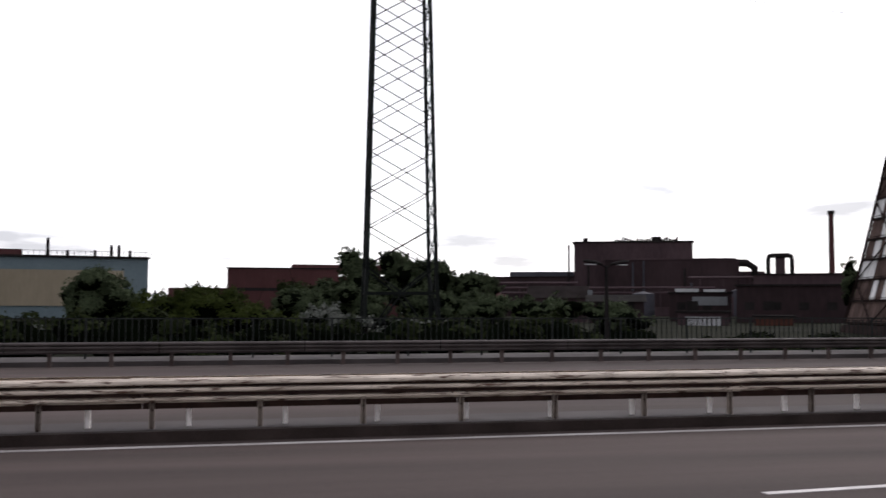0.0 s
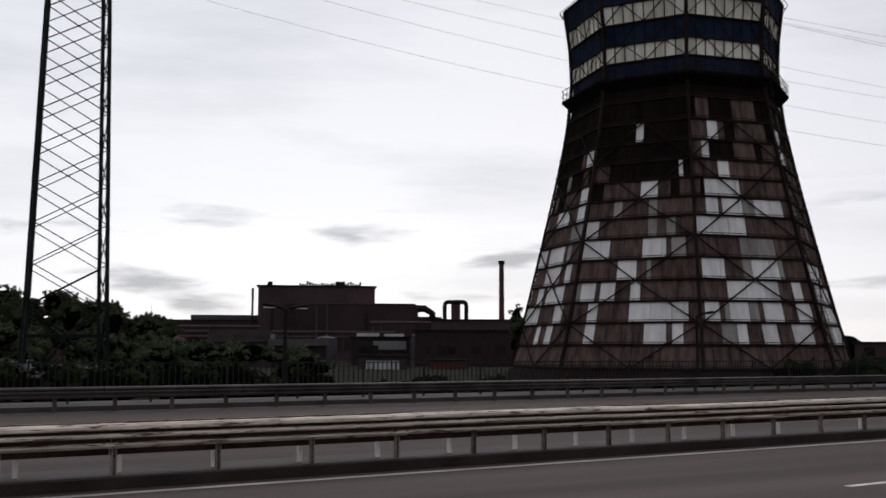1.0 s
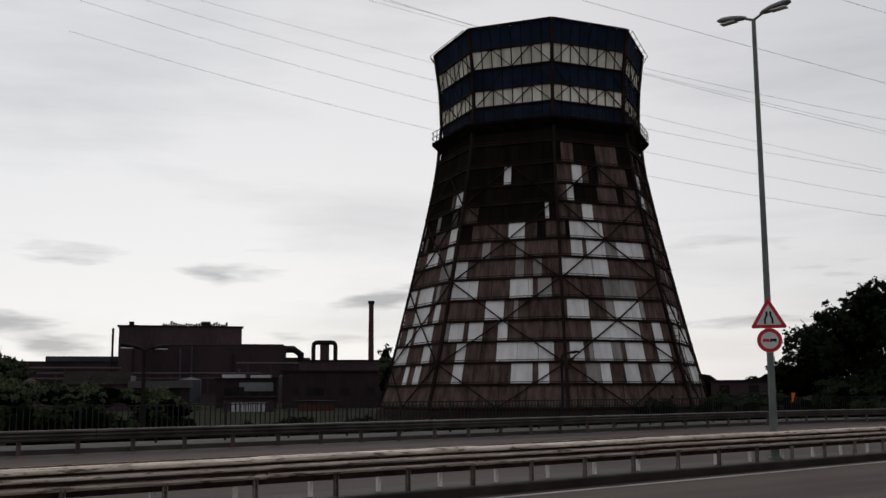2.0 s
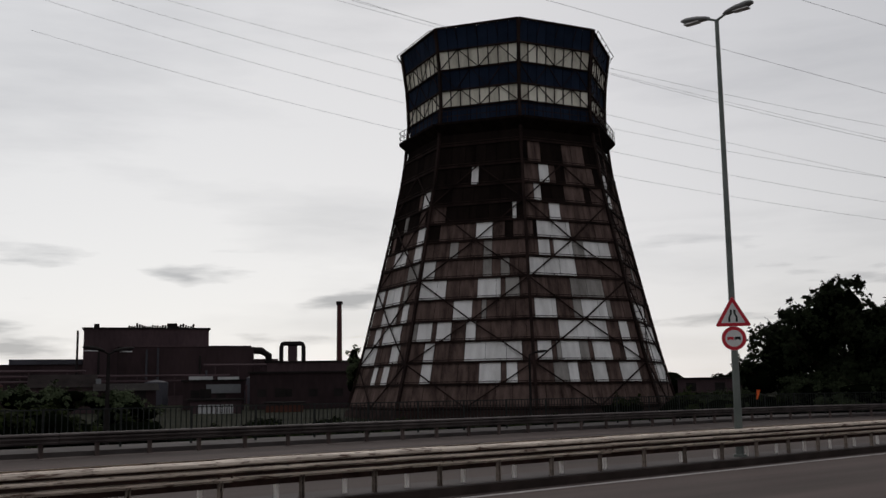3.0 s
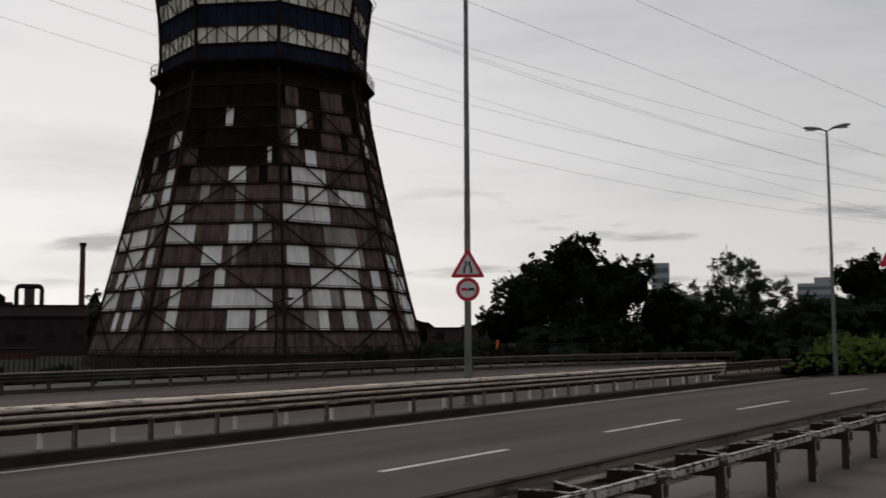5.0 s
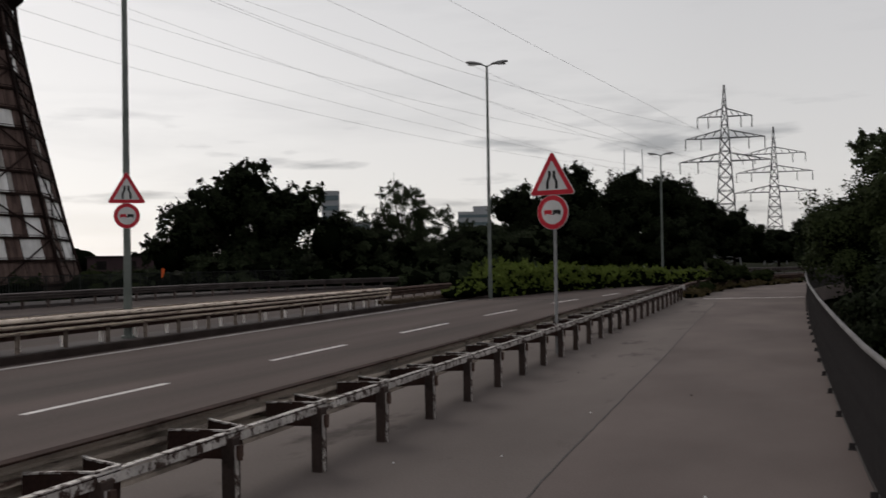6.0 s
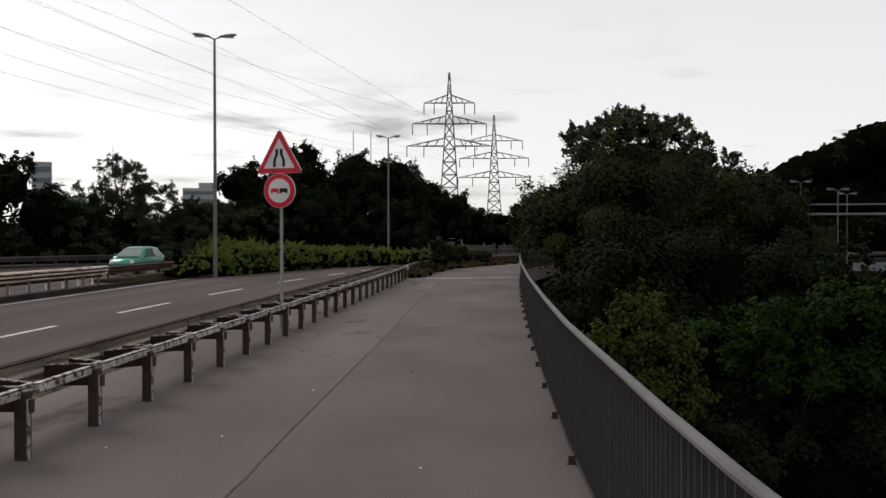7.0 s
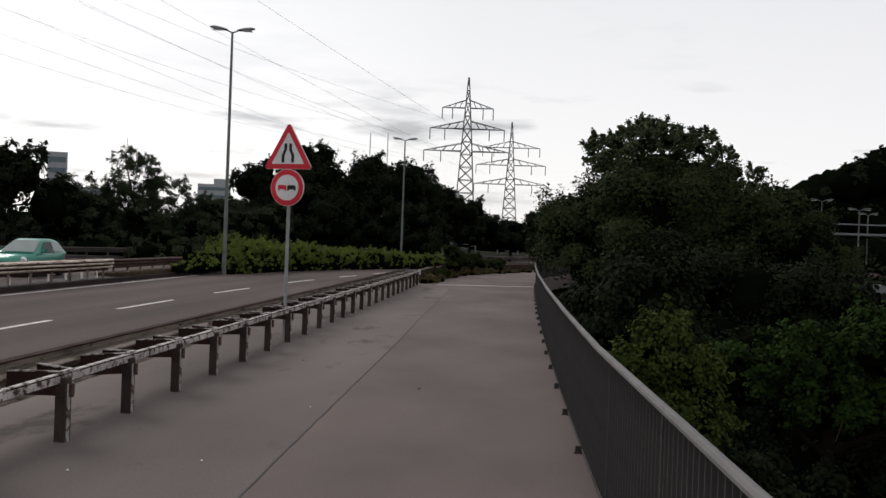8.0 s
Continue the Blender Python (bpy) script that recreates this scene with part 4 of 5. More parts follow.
def build_car():
    """A short one-box hatchback; its nose points along -y."""
    c = thing("car", "small green one-box hatchback driving on the far carriageway", "car")
    half = 0.81
    # side outline from nose to tail: (y, sill, shoulder)
    st = [(-1.70, 0.36, 0.58, 0.60), (-1.62, 0.25, 0.70, 0.70), (-1.35, 0.20, 0.80, 0.76), (-0.85, 0.20, 0.92, 0.80), (0.0, 0.20, 0.95, 0.81), (1.0, 0.20, 0.98, 0.80), (1.55, 0.24, 0.98, 0.77), (1.70, 0.34, 0.90, 0.72)]
    rows = []
    for y, lo, hi, w in st:
        rows.append([(-w * 0.92, y, lo), (-w, y, lo + 0.14), (-w, y, hi - 0.12), (-w * 0.93, y, hi), (w * 0.93, y, hi), (w, y, hi - 0.12), (w, y, lo + 0.14), (w * 0.92, y, lo)])
    part("body", Shape().grid(rows, True).cap(rows[0][::-1]).cap(rows[-1]), CARGREEN, c, "glossy green body", True)
    cabin = [(-1.02, 0.93, 0.70), (-0.62, 1.17, 0.64), (-0.2, 1.37, 0.58), (0.15, 1.44, 0.58), (0.75, 1.45, 0.58), (1.3, 1.38, 0.57), (1.55, 1.2, 0.6), (1.68, 0.95, 0.68)]
    rows = [[(-0.78, y, 0.88), (-w, y, z - 0.06), (-w * 0.86, y, z), (w * 0.86, y, z), (w, y, z - 0.06), (0.78, y, 0.88)] for y, z, w in cabin]
    part("cabin", Shape().grid(rows).cap(rows[0]).cap(rows[-1][::-1]), CARGREEN, c, "rounded green cabin", True)
    quad = lambda a, b, d, e: Shape().grid([[a, b], [e, d]])
    part("windscreen", quad((-0.66, -1.02, 0.955), (0.66, -1.02, 0.955), (0.5, -0.22, 1.385), (-0.5, -0.22, 1.385)), CARSCREEN, c, "windscreen that mirrors the sky, its paleness painted in")
    part("rear_window", quad((0.56, 1.69, 1.0), (-0.56, 1.69, 1.0), (-0.48, 1.42, 1.34), (0.48, 1.42, 1.34)), CARGLASS, c)
    for s in (-1, 1):
        part("side_window", quad((s * 0.775, -0.62, 0.93), (s * 0.785, 0.42, 0.95), (s * 0.605, 0.42, 1.36), (s * 0.615, -0.12, 1.33)), CARGLASS, c, "dark front side window")
        part("rear_side_window", quad((s * 0.785, 0.5, 0.95), (s * 0.775, 1.42, 0.97), (s * 0.605, 1.22, 1.31), (s * 0.605, 0.5, 1.36)), CARSCREEN, c, "rear side window with a painted pale sky reflection")
        part("headlight", Shape().tube((s * 0.55, -1.60, 0.66), (s * 0.55, -1.70, 0.62), 0.13, 0.09, 12), CARLIGHT, c, "round clear headlight")
        part("mirror", Shape().box(min(s * 0.78, s * 0.95), -0.62, 0.95, max(s * 0.78, s * 0.95), -0.52, 1.08), CARGREEN, c)
        part("tail_light", Shape().box(min(s * 0.62, s * 0.74), 1.60, 0.66, max(s * 0.62, s * 0.74), 1.70, 0.88), SIGNRED, c)
        part("door_seam", Shape().bar((s * 0.812, 0.42, 0.3), (s * 0.79, 0.42, 0.93), 0.006, 0.015), CARDARK, c)
    part("bumper", Shape().box(-0.72, -1.76, 0.26, 0.72, -1.6, 0.44), CARDARK, c)
    part("rear_bumper", Shape().box(-0.72, 1.62, 0.28, 0.72, 1.76, 0.48), CARDARK, c)
    part("plate_bar", Shape().box(-0.24, -1.775, 0.31, 0.24, -1.76, 0.41), SIGNWHITE, c)
    wheels = []
    for s in (-1, 1):
        for y in (-1.12, 1.15):
            w = part("wheel", Shape().tube((-0.09, 0, 0), (0.09, 0, 0), 0.28, None, 20), TYRE, c, at=pose(s * 0.72, y, 0.28))
            part("rim", Shape().tube((-0.1, 0, 0), (0.1, 0, 0), 0.17, 0.17, 5), RIM, w)
            wheels.append((w, s * 0.72, y))
    return c, wheels


# ---- trees, shrubs and hedges ----
def leaf_mesh(name, leaves, size, rng):
    """Kite-shaped folded leaves at the points, turned roughly towards the outside of their bough."""
    pts, out = leaves
    n = len(pts)
    nrm = out * 1.2 + rng.normal(size=(n, 3)) * 0.5
    nrm[:, 2] += 0.3
    nrm /= np.linalg.norm(nrm, axis=1)[:, None] + 1e-9
    w = np.cross(nrm, rng.normal(size=(n, 3)))
    w /= np.linalg.norm(w, axis=1)[:, None] + 1e-9
    d = np.cross(w, nrm)
    ln = size * rng.uniform(0.6, 1.4, (n, 1))
    wd = ln * rng.uniform(0.3, 0.5, (n, 1))
    v = np.empty((n, 4, 3))
    v[:, 0] = pts - d * ln * 0.5
    v[:, 1] = pts + w * wd + nrm * ln * 0.1
    v[:, 2] = pts + d * ln * 0.5
    v[:, 3] = pts - w * wd + nrm * ln * 0.1
    me = bpy.data.meshes.new(name)
    me.vertices.add(4 * n)
    me.vertices.foreach_set("co", v.astype(np.float32).ravel())
    me.loops.add(4 * n)
    me.loops.foreach_set("vertex_index", np.arange(4 * n, dtype=np.int32))
    me.polygons.add(n)
    me.polygons.foreach_set("loop_start", np.arange(0, 4 * n, 4, dtype=np.int32))
    me.update(calc_edges=True)
    return me


def unit(v):
    return v / (np.linalg.norm(v, axis=1)[:, None] + 1e-9)


def lobe_points(lobes, count, rng, size, shell=0.5, twigs=0.12, bough=1.0):
    """Leaves in domed boughs over uneven lobes (x, y, z, rx, ry, rz), with their outward directions."""
    lobes = np.array(lobes, float)
    mean = lobes[:, 3:6].mean(1)
    weight = lobes[:, 3] * lobes[:, 5]
    weight /= weight.sum()
    span = 0.27 * bough * float((mean * weight).sum())
    cover = 1.25 * 6.3 * span ** 2 / (0.4 * size ** 2)
    boughs = int(max(14, count / max(cover, 6)))
    pick = rng.choice(len(lobes), boughs, p=weight)
    d = unit(rng.normal(size=(boughs, 3)))
    d[:, 2] = np.where(d[:, 2] < -0.35, -d[:, 2], d[:, 2])
    c = lobes[pick, :3] + d * rng.uniform(shell, 0.86, (boughs, 1)) * lobes[pick, 3:6]
    big = mean[pick] * rng.uniform(0.18, 0.36, boughs) * bough
    shoot = unit(d + rng.normal(size=(boughs, 3)) * 0.5 + np.array((0, 0, 0.4)))
    chance = big ** 2
    own = rng.choice(boughs, count, p=chance / chance.sum())
    e = unit(rng.normal(size=(count, 3)) + d[own] * 0.7 + np.array((0, 0, 0.55)))
    r = big[own][:, None] * rng.normal(0.92, 0.14, (count, 1))
    p = c[own] + e * r * np.array((1.0, 1.0, 0.8))
    stray = rng.random(count) < 0.03 + twigs * 0.7
    far_out = rng.uniform(0.7, 1.6, (count, 1)) * big[own][:, None]
    q = c[own] + shoot[own] * far_out + rng.normal(size=(count, 3)) * big[own][:, None] * 0.18
    p[stray] = q[stray]
    return p, unit(e + 0.4 * d[own])


def core_shape(lobes, scale, seed):
    s = Shape()
    for k, (x, y, z, a, b, c) in enumerate(lobes):
        rows = []
        for i in range(1, 8):
            th = math.pi * i / 8
            row = []
            for j in range(12):
                ph = 2 * math.pi * j / 12
                v = Vector((math.sin(th) * math.cos(ph), math.sin(th) * math.sin(ph), math.cos(th)))
                g = scale * (0.85 + 0.35 * noise.noise(v * 2.1 + Vector((seed + k * 3.7, 0, 0))))
                row.append((x + v.x * a * g, y + v.y * b * g, z + v.z * c * g))
            rows.append(row)
        s.grid(rows, True).cap(rows[0][::-1]).cap(rows[-1])
    return s


def tree(x, y, z0, lobes, count, size, leaf, label, seed, trunk=True, core=0.72, name="tree", category="tree", group="", twigs=0.07, bough=1.0):
    """Lobes are given relative to the foot (x, y, z0)."""
    rng = np.random.default_rng(seed)
    t = thing(name, label, category, pose(x, y, z0), group)
    low = min(l[2] - l[5] for l in lobes)
    if trunk:
        s = Shape()
        wide = max(l[3] for l in lobes)
        r0 = 0.05 * wide + 0.12
        top = Vector((0.2, 0.1, low + 0.5 * (max(l[2] for l in lobes) - low) + 0.5))
        mid = Vector((0.1, -0.1, top.z * 0.5))
        s.tube((0, 0, -0.3), mid, r0, r0 * 0.7, 9).tube(mid, top, r0 * 0.7, r0 * 0.4, 8)
        for l in lobes:
            e = Vector(l[:3])
            s.tube(mid.lerp(top, rng.uniform(0.2, 0.9)), e, r0 * 0.35, r0 * 0.12, 6)
            for k in range(3):
                q = e + Vector(rng.normal(size=3)) * l[3] * 0.5
                s.tube(e, q, r0 * 0.12, r0 * 0.04, 5)
        part("trunk", s, BARK, t)
    # added solid lumps that block light, with the crown's inner shade as their colour
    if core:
        part("crown_shade_core", core_shape(lobes, core, seed), CORE, t, smooth=True)
    me = leaf_mesh("crown", lobe_points(lobes, count, rng, size, twigs=twigs, bough=bough), size, rng)
    part("crown", me, leaf, t)
    return t


def auto_lobes(w, d, h, n, seed, low=0.25):
    """Uneven lobes that fill a crown w wide, d deep, h high."""
    r = random.Random(seed)
    out = [(0, 0, h * 0.55, w * 0.33, d * 0.33, h * 0.36)]
    for k in range(n):
        a = 2 * math.pi * k / n + r.uniform(-0.3, 0.3)
        z = h * r.uniform(low + 0.08, 0.84)
        q = r.uniform(0.5, 1.0) * math.sqrt(max(0.1, 1 - ((z / h - 0.45) / 0.6) ** 2))
        s = r.uniform(0.16, 0.27)
        out.append((math.cos(a) * w * 0.34 * q, math.sin(a) * d * 0.34 * q, z, w * s, d * s, h * s * 0.8))
    return out


def build_trees():
    # behind the far fence, as the pan begins
    def bush(x, y, w, h, n, size, leaf, label, seed, z0=-0.9, lobes=7, **k):
        return tree(x, y, z0, auto_lobes(w, w, h, lobes, seed), n, size, leaf, label, seed, **k)
    bush(-58.9, -9.2, 5.2, 5.0, 24000, 0.13, LEAFFAR, "dark round-crowned tree behind the fence", 1)
    tree(-58.0, -3.4, -0.9, [(-0.3, 0.2, 2.2, 2.0, 2.6, 1.5), (0, -2.6, 1.9, 2, 2, 1.4), (0, 2.6, 1.6, 2, 2.4, 1.2), (0, 4.8, 1.0, 1.8, 2.0, 1.0)], 40000, 0.11, LEAFOLIVE, "spreading bright green shrub behind the fence", 2, trunk=True, bough=0.6, twigs=0.2)
    bush(-68.0, 2.6, 5.0, 4.3, 12000, 0.17, LEAFMID, "green tree below the red hall", 3)
    for k, (y, h, w) in enumerate(((4.6, 4.4, 3.8), (6.6, 6.4, 4.4), (9.2, 6.6, 5.0), (11.8, 6.0, 4.8), (14.2, 5.2, 4.6))):
        bush(-73 - k % 2, y * 1.12, w * 1.12, h * 1.1, 22000, 0.13, LEAFFAR, "dark tree with a spiky outline by the lattice mast", 10 + k, twigs=0.6, bough=0.55, group="trees by the mast")
    for k, (x, y, h, w, leaf) in enumerate(((-50, 3.0, 2.6, 4.2, LEAFGREY), (-48, 6.5, 2.0, 3.4, LEAFGREY), (-49, -11, 1.8, 3, LEAFGREY), (-56, 16.2, 3.3, 5.5, LEAFFAR), (-55, 20, 3.0, 4.5, LEAFFAR), (-57, 12.5, 3.2, 4.5, LEAFFAR), (-54.5, 28.6, 0.9, 3.0, LEAFDARK), (-52, 32, 0.9, 3.4, LEAFDARK), (-47, 0, 1.7, 3.2, LEAFGREY), (-50, -15, 2.6, 6, LEAFMID))):
        bush(x, y, w, h, 7000, 0.13, leaf, "silvery shrub behind the fence" if leaf is LEAFGREY else "low green shrub behind the fence", 30 + k, name="shrub", category="shrub", group="shrubs behind the fence", trunk=True)
    bush(-97, 82, 6, 7.5, 2500, 0.45, LEAFFAR, "dark tree beside the cooling tower", 45)
    bush(-101.2, 66.6, 3.6, 8.2, 5000, 0.22, LEAFFAR, "dark tree behind the cooling tower", 46)
    for k, (x, y, h) in enumerate(((-66, 3.0, 3.8), (-67, 7.0, 4.2), (-66, 11.2, 4.0), (-67, 15.0, 3.6))):
        bush(x, y, 5.4, h, 14000, 0.13, LEAFFAR, "dull green bush at the foot of the mast", 140 + k, name="shrub", category="shrub", group="shrubs by the mast")
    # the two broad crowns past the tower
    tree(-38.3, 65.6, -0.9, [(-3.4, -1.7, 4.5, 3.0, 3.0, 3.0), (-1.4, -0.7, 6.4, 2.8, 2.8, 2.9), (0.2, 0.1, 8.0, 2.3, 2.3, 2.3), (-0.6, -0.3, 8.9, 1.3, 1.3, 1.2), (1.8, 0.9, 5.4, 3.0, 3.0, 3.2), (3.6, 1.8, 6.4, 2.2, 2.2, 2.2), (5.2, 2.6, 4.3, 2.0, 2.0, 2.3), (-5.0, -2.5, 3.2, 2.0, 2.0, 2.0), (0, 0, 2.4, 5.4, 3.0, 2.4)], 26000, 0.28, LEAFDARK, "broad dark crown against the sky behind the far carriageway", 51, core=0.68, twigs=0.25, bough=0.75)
    tree(-29.6, 74.6, -0.9, [(0, 0, 3.6, 4.0, 2.6, 2.8), (-2.4, -1.1, 5.0, 2.2, 1.9, 1.9), (0.0, 0.0, 6.4, 2.6, 2.2, 2.0), (2.3, 1.1, 5.2, 2.4, 2.0, 2.0), (-0.6, -0.2, 7.8, 1.7, 1.6, 1.2), (1.0, 0.5, 7.2, 1.5, 1.4, 1.2), (4.2, 1.6, 4.2, 2.0, 1.8, 1.8), (0, 0, 2.2, 4.2, 2.6, 2.2)], 100000, 0.1, LEAFROAD, "loose feathery tree with sky showing through its edges", 52, core=0, twigs=0.4, bough=0.6)
    for k, (x, y, w, h) in enumerate(((-44, 58, 5, 2.2), (-32.5, 71, 6, 6.2), (-24.5, 77, 6, 5.0), (-47, 66, 5, 2.4), (-21.5, 81, 6, 5.2), (-29.0, 73.5, 7, 4.6), (-26.5, 84, 6, 5.6), (-38, 63, 9, 3.2), (-35.4, 71.7, 8, 3.6), (-31.8, 73.4, 8, 3.6), (-33.6, 72.4, 5, 5.4), (-25.6, 78.5, 6, 5.6), (-23.4, 80.2, 6, 6.0))):
        bush(x, y, w, h, 10000, 0.15, LEAFROAD, "dark undergrowth along the far roadside", 60 + k, trunk=True, name="shrub", category="shrub", group="roadside undergrowth")
    r = random.Random(77)
    lobes = [(-46 + 28 * k / 59 + r.uniform(-1, 1), 61.5 + 15 * k / 59 + r.uniform(-1.5, 1.5), 0.2 + r.uniform(0, 0.9), 2.0, 1.6, r.uniform(1.0, 1.7)) for k in range(60)]
    tree(0, 0, -0.7, lobes, 60000, 0.13, LEAFROAD, "low tangled undergrowth along the far roadside", 123, trunk=False, core=0.8, name="undergrowth", category="undergrowth")["kind"] = "stuff"
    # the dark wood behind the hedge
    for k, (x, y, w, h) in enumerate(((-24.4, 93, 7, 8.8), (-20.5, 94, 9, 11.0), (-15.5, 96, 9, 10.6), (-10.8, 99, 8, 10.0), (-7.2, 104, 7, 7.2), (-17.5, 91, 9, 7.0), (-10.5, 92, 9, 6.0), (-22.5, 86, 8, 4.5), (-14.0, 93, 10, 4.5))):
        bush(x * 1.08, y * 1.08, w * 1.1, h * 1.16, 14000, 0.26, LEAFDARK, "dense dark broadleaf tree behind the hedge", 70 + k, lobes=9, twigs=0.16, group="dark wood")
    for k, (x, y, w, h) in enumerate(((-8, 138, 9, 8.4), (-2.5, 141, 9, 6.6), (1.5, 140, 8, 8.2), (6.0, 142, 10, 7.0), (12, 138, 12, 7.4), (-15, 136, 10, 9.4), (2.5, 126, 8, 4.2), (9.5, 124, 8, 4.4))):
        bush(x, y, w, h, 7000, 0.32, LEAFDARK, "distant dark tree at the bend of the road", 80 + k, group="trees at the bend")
    # the big tree mass below the bridge on the walkway's side
    tree(6.2, 41.5, -6.2, [(-1.5, -0.8, 8.8, 2.4, 2.4, 2.4), (0.0, 0.0, 10.0, 2.2, 2.2, 1.9), (-3.4, 0.0, 7.4, 2.4, 2.4, 2.6), (1.4, -0.6, 8.8, 2.3, 2.3, 2.2), (-1.4, 0.2, 11.0, 1.7, 1.6, 1.3), (-2.9, 0, 10.0, 1.6, 1.6, 1.7), (1.1, 0.2, 10.6, 1.3, 1.3, 1.2), (-4.6, 0, 8.4, 1.3, 1.3, 1.5), (2.5, 0, 9.4, 1.5, 1.5, 1.4), (3.8, 0.2, 8.4, 2.0, 2.0, 2.0), (5.2, 0.2, 7.6, 1.5, 1.5, 1.8), (6.0, 0, 5.4, 1.6, 1.6, 2.0), (0, 0, 6.2, 4.2, 2.4, 2.6)], 230000, 0.105, LEAFCROWN, "large leafy tree below the bridge railing", 91, core=0.6, twigs=0.1, bough=1.3)
    tree(6.2, 42.5, -6.2, [(-3.2, 0.2, 11.5, 1.1, 1.0, 1.1), (-1.9, 0, 12.1, 1.3, 1.2, 1.0), (-0.6, 0, 12.3, 1.2, 1.2, 0.8), (0.5, 0, 12.0, 1.0, 1.0, 0.8), (1.4, 0.4, 11.4, 0.8, 0.8, 0.8), (2.6, 0.2, 10.6, 0.8, 0.8, 0.8), (-4.3, 0, 9.2, 0.8, 0.8, 0.9)], 24000, 0.11, LEAFFAR, "loose feathery crown rising over the large tree", 191, core=0.3, twigs=0.95, bough=0.8)
    tree(11.5, 38.5, -6.2, [(0, 0, 5.4, 2.4, 2.4, 2.4), (1.4, 0.6, 4.2, 2.4, 2.4, 2.2), (-1.8, 0.6, 4.6, 2.4, 2.2, 2.6), (0, 0, 2.2, 3.8, 3.0, 2.2)], 12000, 0.2, LEAFDARK, "dark tree below the bridge", 92)
    tree(2.25, 18.0, -5.6, [(0, 0, 5.5, 0.55, 0.55, 0.9), (0.5, 0.1, 4.9, 0.6, 0.6, 0.9), (-0.45, 0.1, 4.9, 0.6, 0.6, 0.9), (0.75, 0.1, 4.3, 0.5, 0.5, 0.6), (0.1, 0, 4.2, 0.9, 0.8, 0.9)], 30000, 0.07, LEAFOLIVE, "upright light green bush reaching up to the railing", 93, core=0.66, twigs=0.3)
    # added in place of the light bush's lower half, its shade as leaf colour
    tree(3.0, 18.6, -5.9, [(0, 0, 2.6, 1.5, 1.4, 1.5), (0.8, 0.2, 3.4, 1.2, 1.1, 1.1), (0, 0, 1.2, 1.8, 1.6, 1.4)], 14000, 0.09, LEAFDARK, "added undergrowth below the light bush, shade painted into its dark leaves", 193, name="shrub", category="shrub")
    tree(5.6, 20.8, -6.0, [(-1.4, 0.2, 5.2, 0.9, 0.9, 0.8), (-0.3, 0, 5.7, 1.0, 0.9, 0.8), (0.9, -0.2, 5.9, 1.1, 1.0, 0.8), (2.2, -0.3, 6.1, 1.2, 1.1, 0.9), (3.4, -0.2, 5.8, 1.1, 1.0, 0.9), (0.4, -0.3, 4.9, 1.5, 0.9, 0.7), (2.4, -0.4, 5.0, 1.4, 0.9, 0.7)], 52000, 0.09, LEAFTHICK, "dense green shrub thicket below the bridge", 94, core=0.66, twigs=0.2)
    # added in place of the thicket's shaded lower half, with the shade as colour
    tree(5.9, 20.6, -6.2, [(0, 0, 2.8, 2.4, 1.6, 1.6), (1.8, 0.1, 2.9, 2.0, 1.6, 1.6), (-1.4, 0.2, 2.6, 1.6, 1.4, 1.5), (0.4, 0, 1.2, 3.0, 2.0, 1.3)], 22000, 0.1, LEAFDARK, "added undergrowth below the green thicket, shade painted into its dark leaves", 194, name="shrub", category="shrub")
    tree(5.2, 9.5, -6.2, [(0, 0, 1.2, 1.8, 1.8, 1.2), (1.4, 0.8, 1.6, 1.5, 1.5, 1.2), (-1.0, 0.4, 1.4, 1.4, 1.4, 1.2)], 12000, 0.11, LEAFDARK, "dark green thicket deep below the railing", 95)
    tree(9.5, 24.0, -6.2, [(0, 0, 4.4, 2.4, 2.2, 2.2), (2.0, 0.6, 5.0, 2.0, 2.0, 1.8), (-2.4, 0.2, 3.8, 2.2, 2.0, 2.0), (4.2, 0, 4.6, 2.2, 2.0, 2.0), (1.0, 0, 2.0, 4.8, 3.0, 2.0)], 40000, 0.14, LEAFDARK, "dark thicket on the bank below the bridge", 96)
    # this added tree and the next paint the large crown's lower shade in dark leaves
    tree(6.4, 31.5, -6.2, [(0, 0, 6.4, 2.2, 1.8, 2.0), (-2.2, 0, 6.6, 1.7, 1.6, 1.9), (2.0, 0.2, 6.0, 1.8, 1.6, 2.0), (0.2, 0, 3.6, 3.6, 2.2, 2.6), (0, 0, 1.6, 3.4, 2.2, 1.6)], 60000, 0.11, LEAFDARK, "added tree before the large crown, shade painted into its dark leaves", 197, core=0.66, twigs=0.15)
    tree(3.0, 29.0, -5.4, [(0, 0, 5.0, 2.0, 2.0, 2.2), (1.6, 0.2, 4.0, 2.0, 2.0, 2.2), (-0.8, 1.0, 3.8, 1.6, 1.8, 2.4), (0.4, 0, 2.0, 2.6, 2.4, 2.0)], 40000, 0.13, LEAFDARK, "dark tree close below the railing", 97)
    for k, (x, y, z, w, h) in enumerate(((3.8, 56, -5.5, 7, 7.2), (3.0, 66, -4, 7, 6.0), (8, 62, -5, 8, 8.2))):
        tree(x + 2.5, y, z, auto_lobes(w, w, h, 8, 98 + k), 7000, 0.28, LEAFDARK, "dark tree beside the curving railing", 98 + k, group="trees beside the railing")
    # undergrowth along the foot of the fence
    rng = np.random.default_rng(61)
    lobes = [(-41 - rng.uniform(0, 9), -24 + 1.0 * k, (rng.uniform(-0.3, 0.35) if not 40 < k < 78 else -0.7), 2.4, 1.6, rng.uniform(0.6, 1.3) * (1.0 if not 40 < k < 78 else 0.6)) for k in range(92)]
    tree(0, 0, 0, lobes, 30000, 0.2, LEAFMID, "low tangled undergrowth behind the far fence", 122, trunk=False, core=0.85, name="undergrowth", category="undergrowth")["kind"] = "stuff"
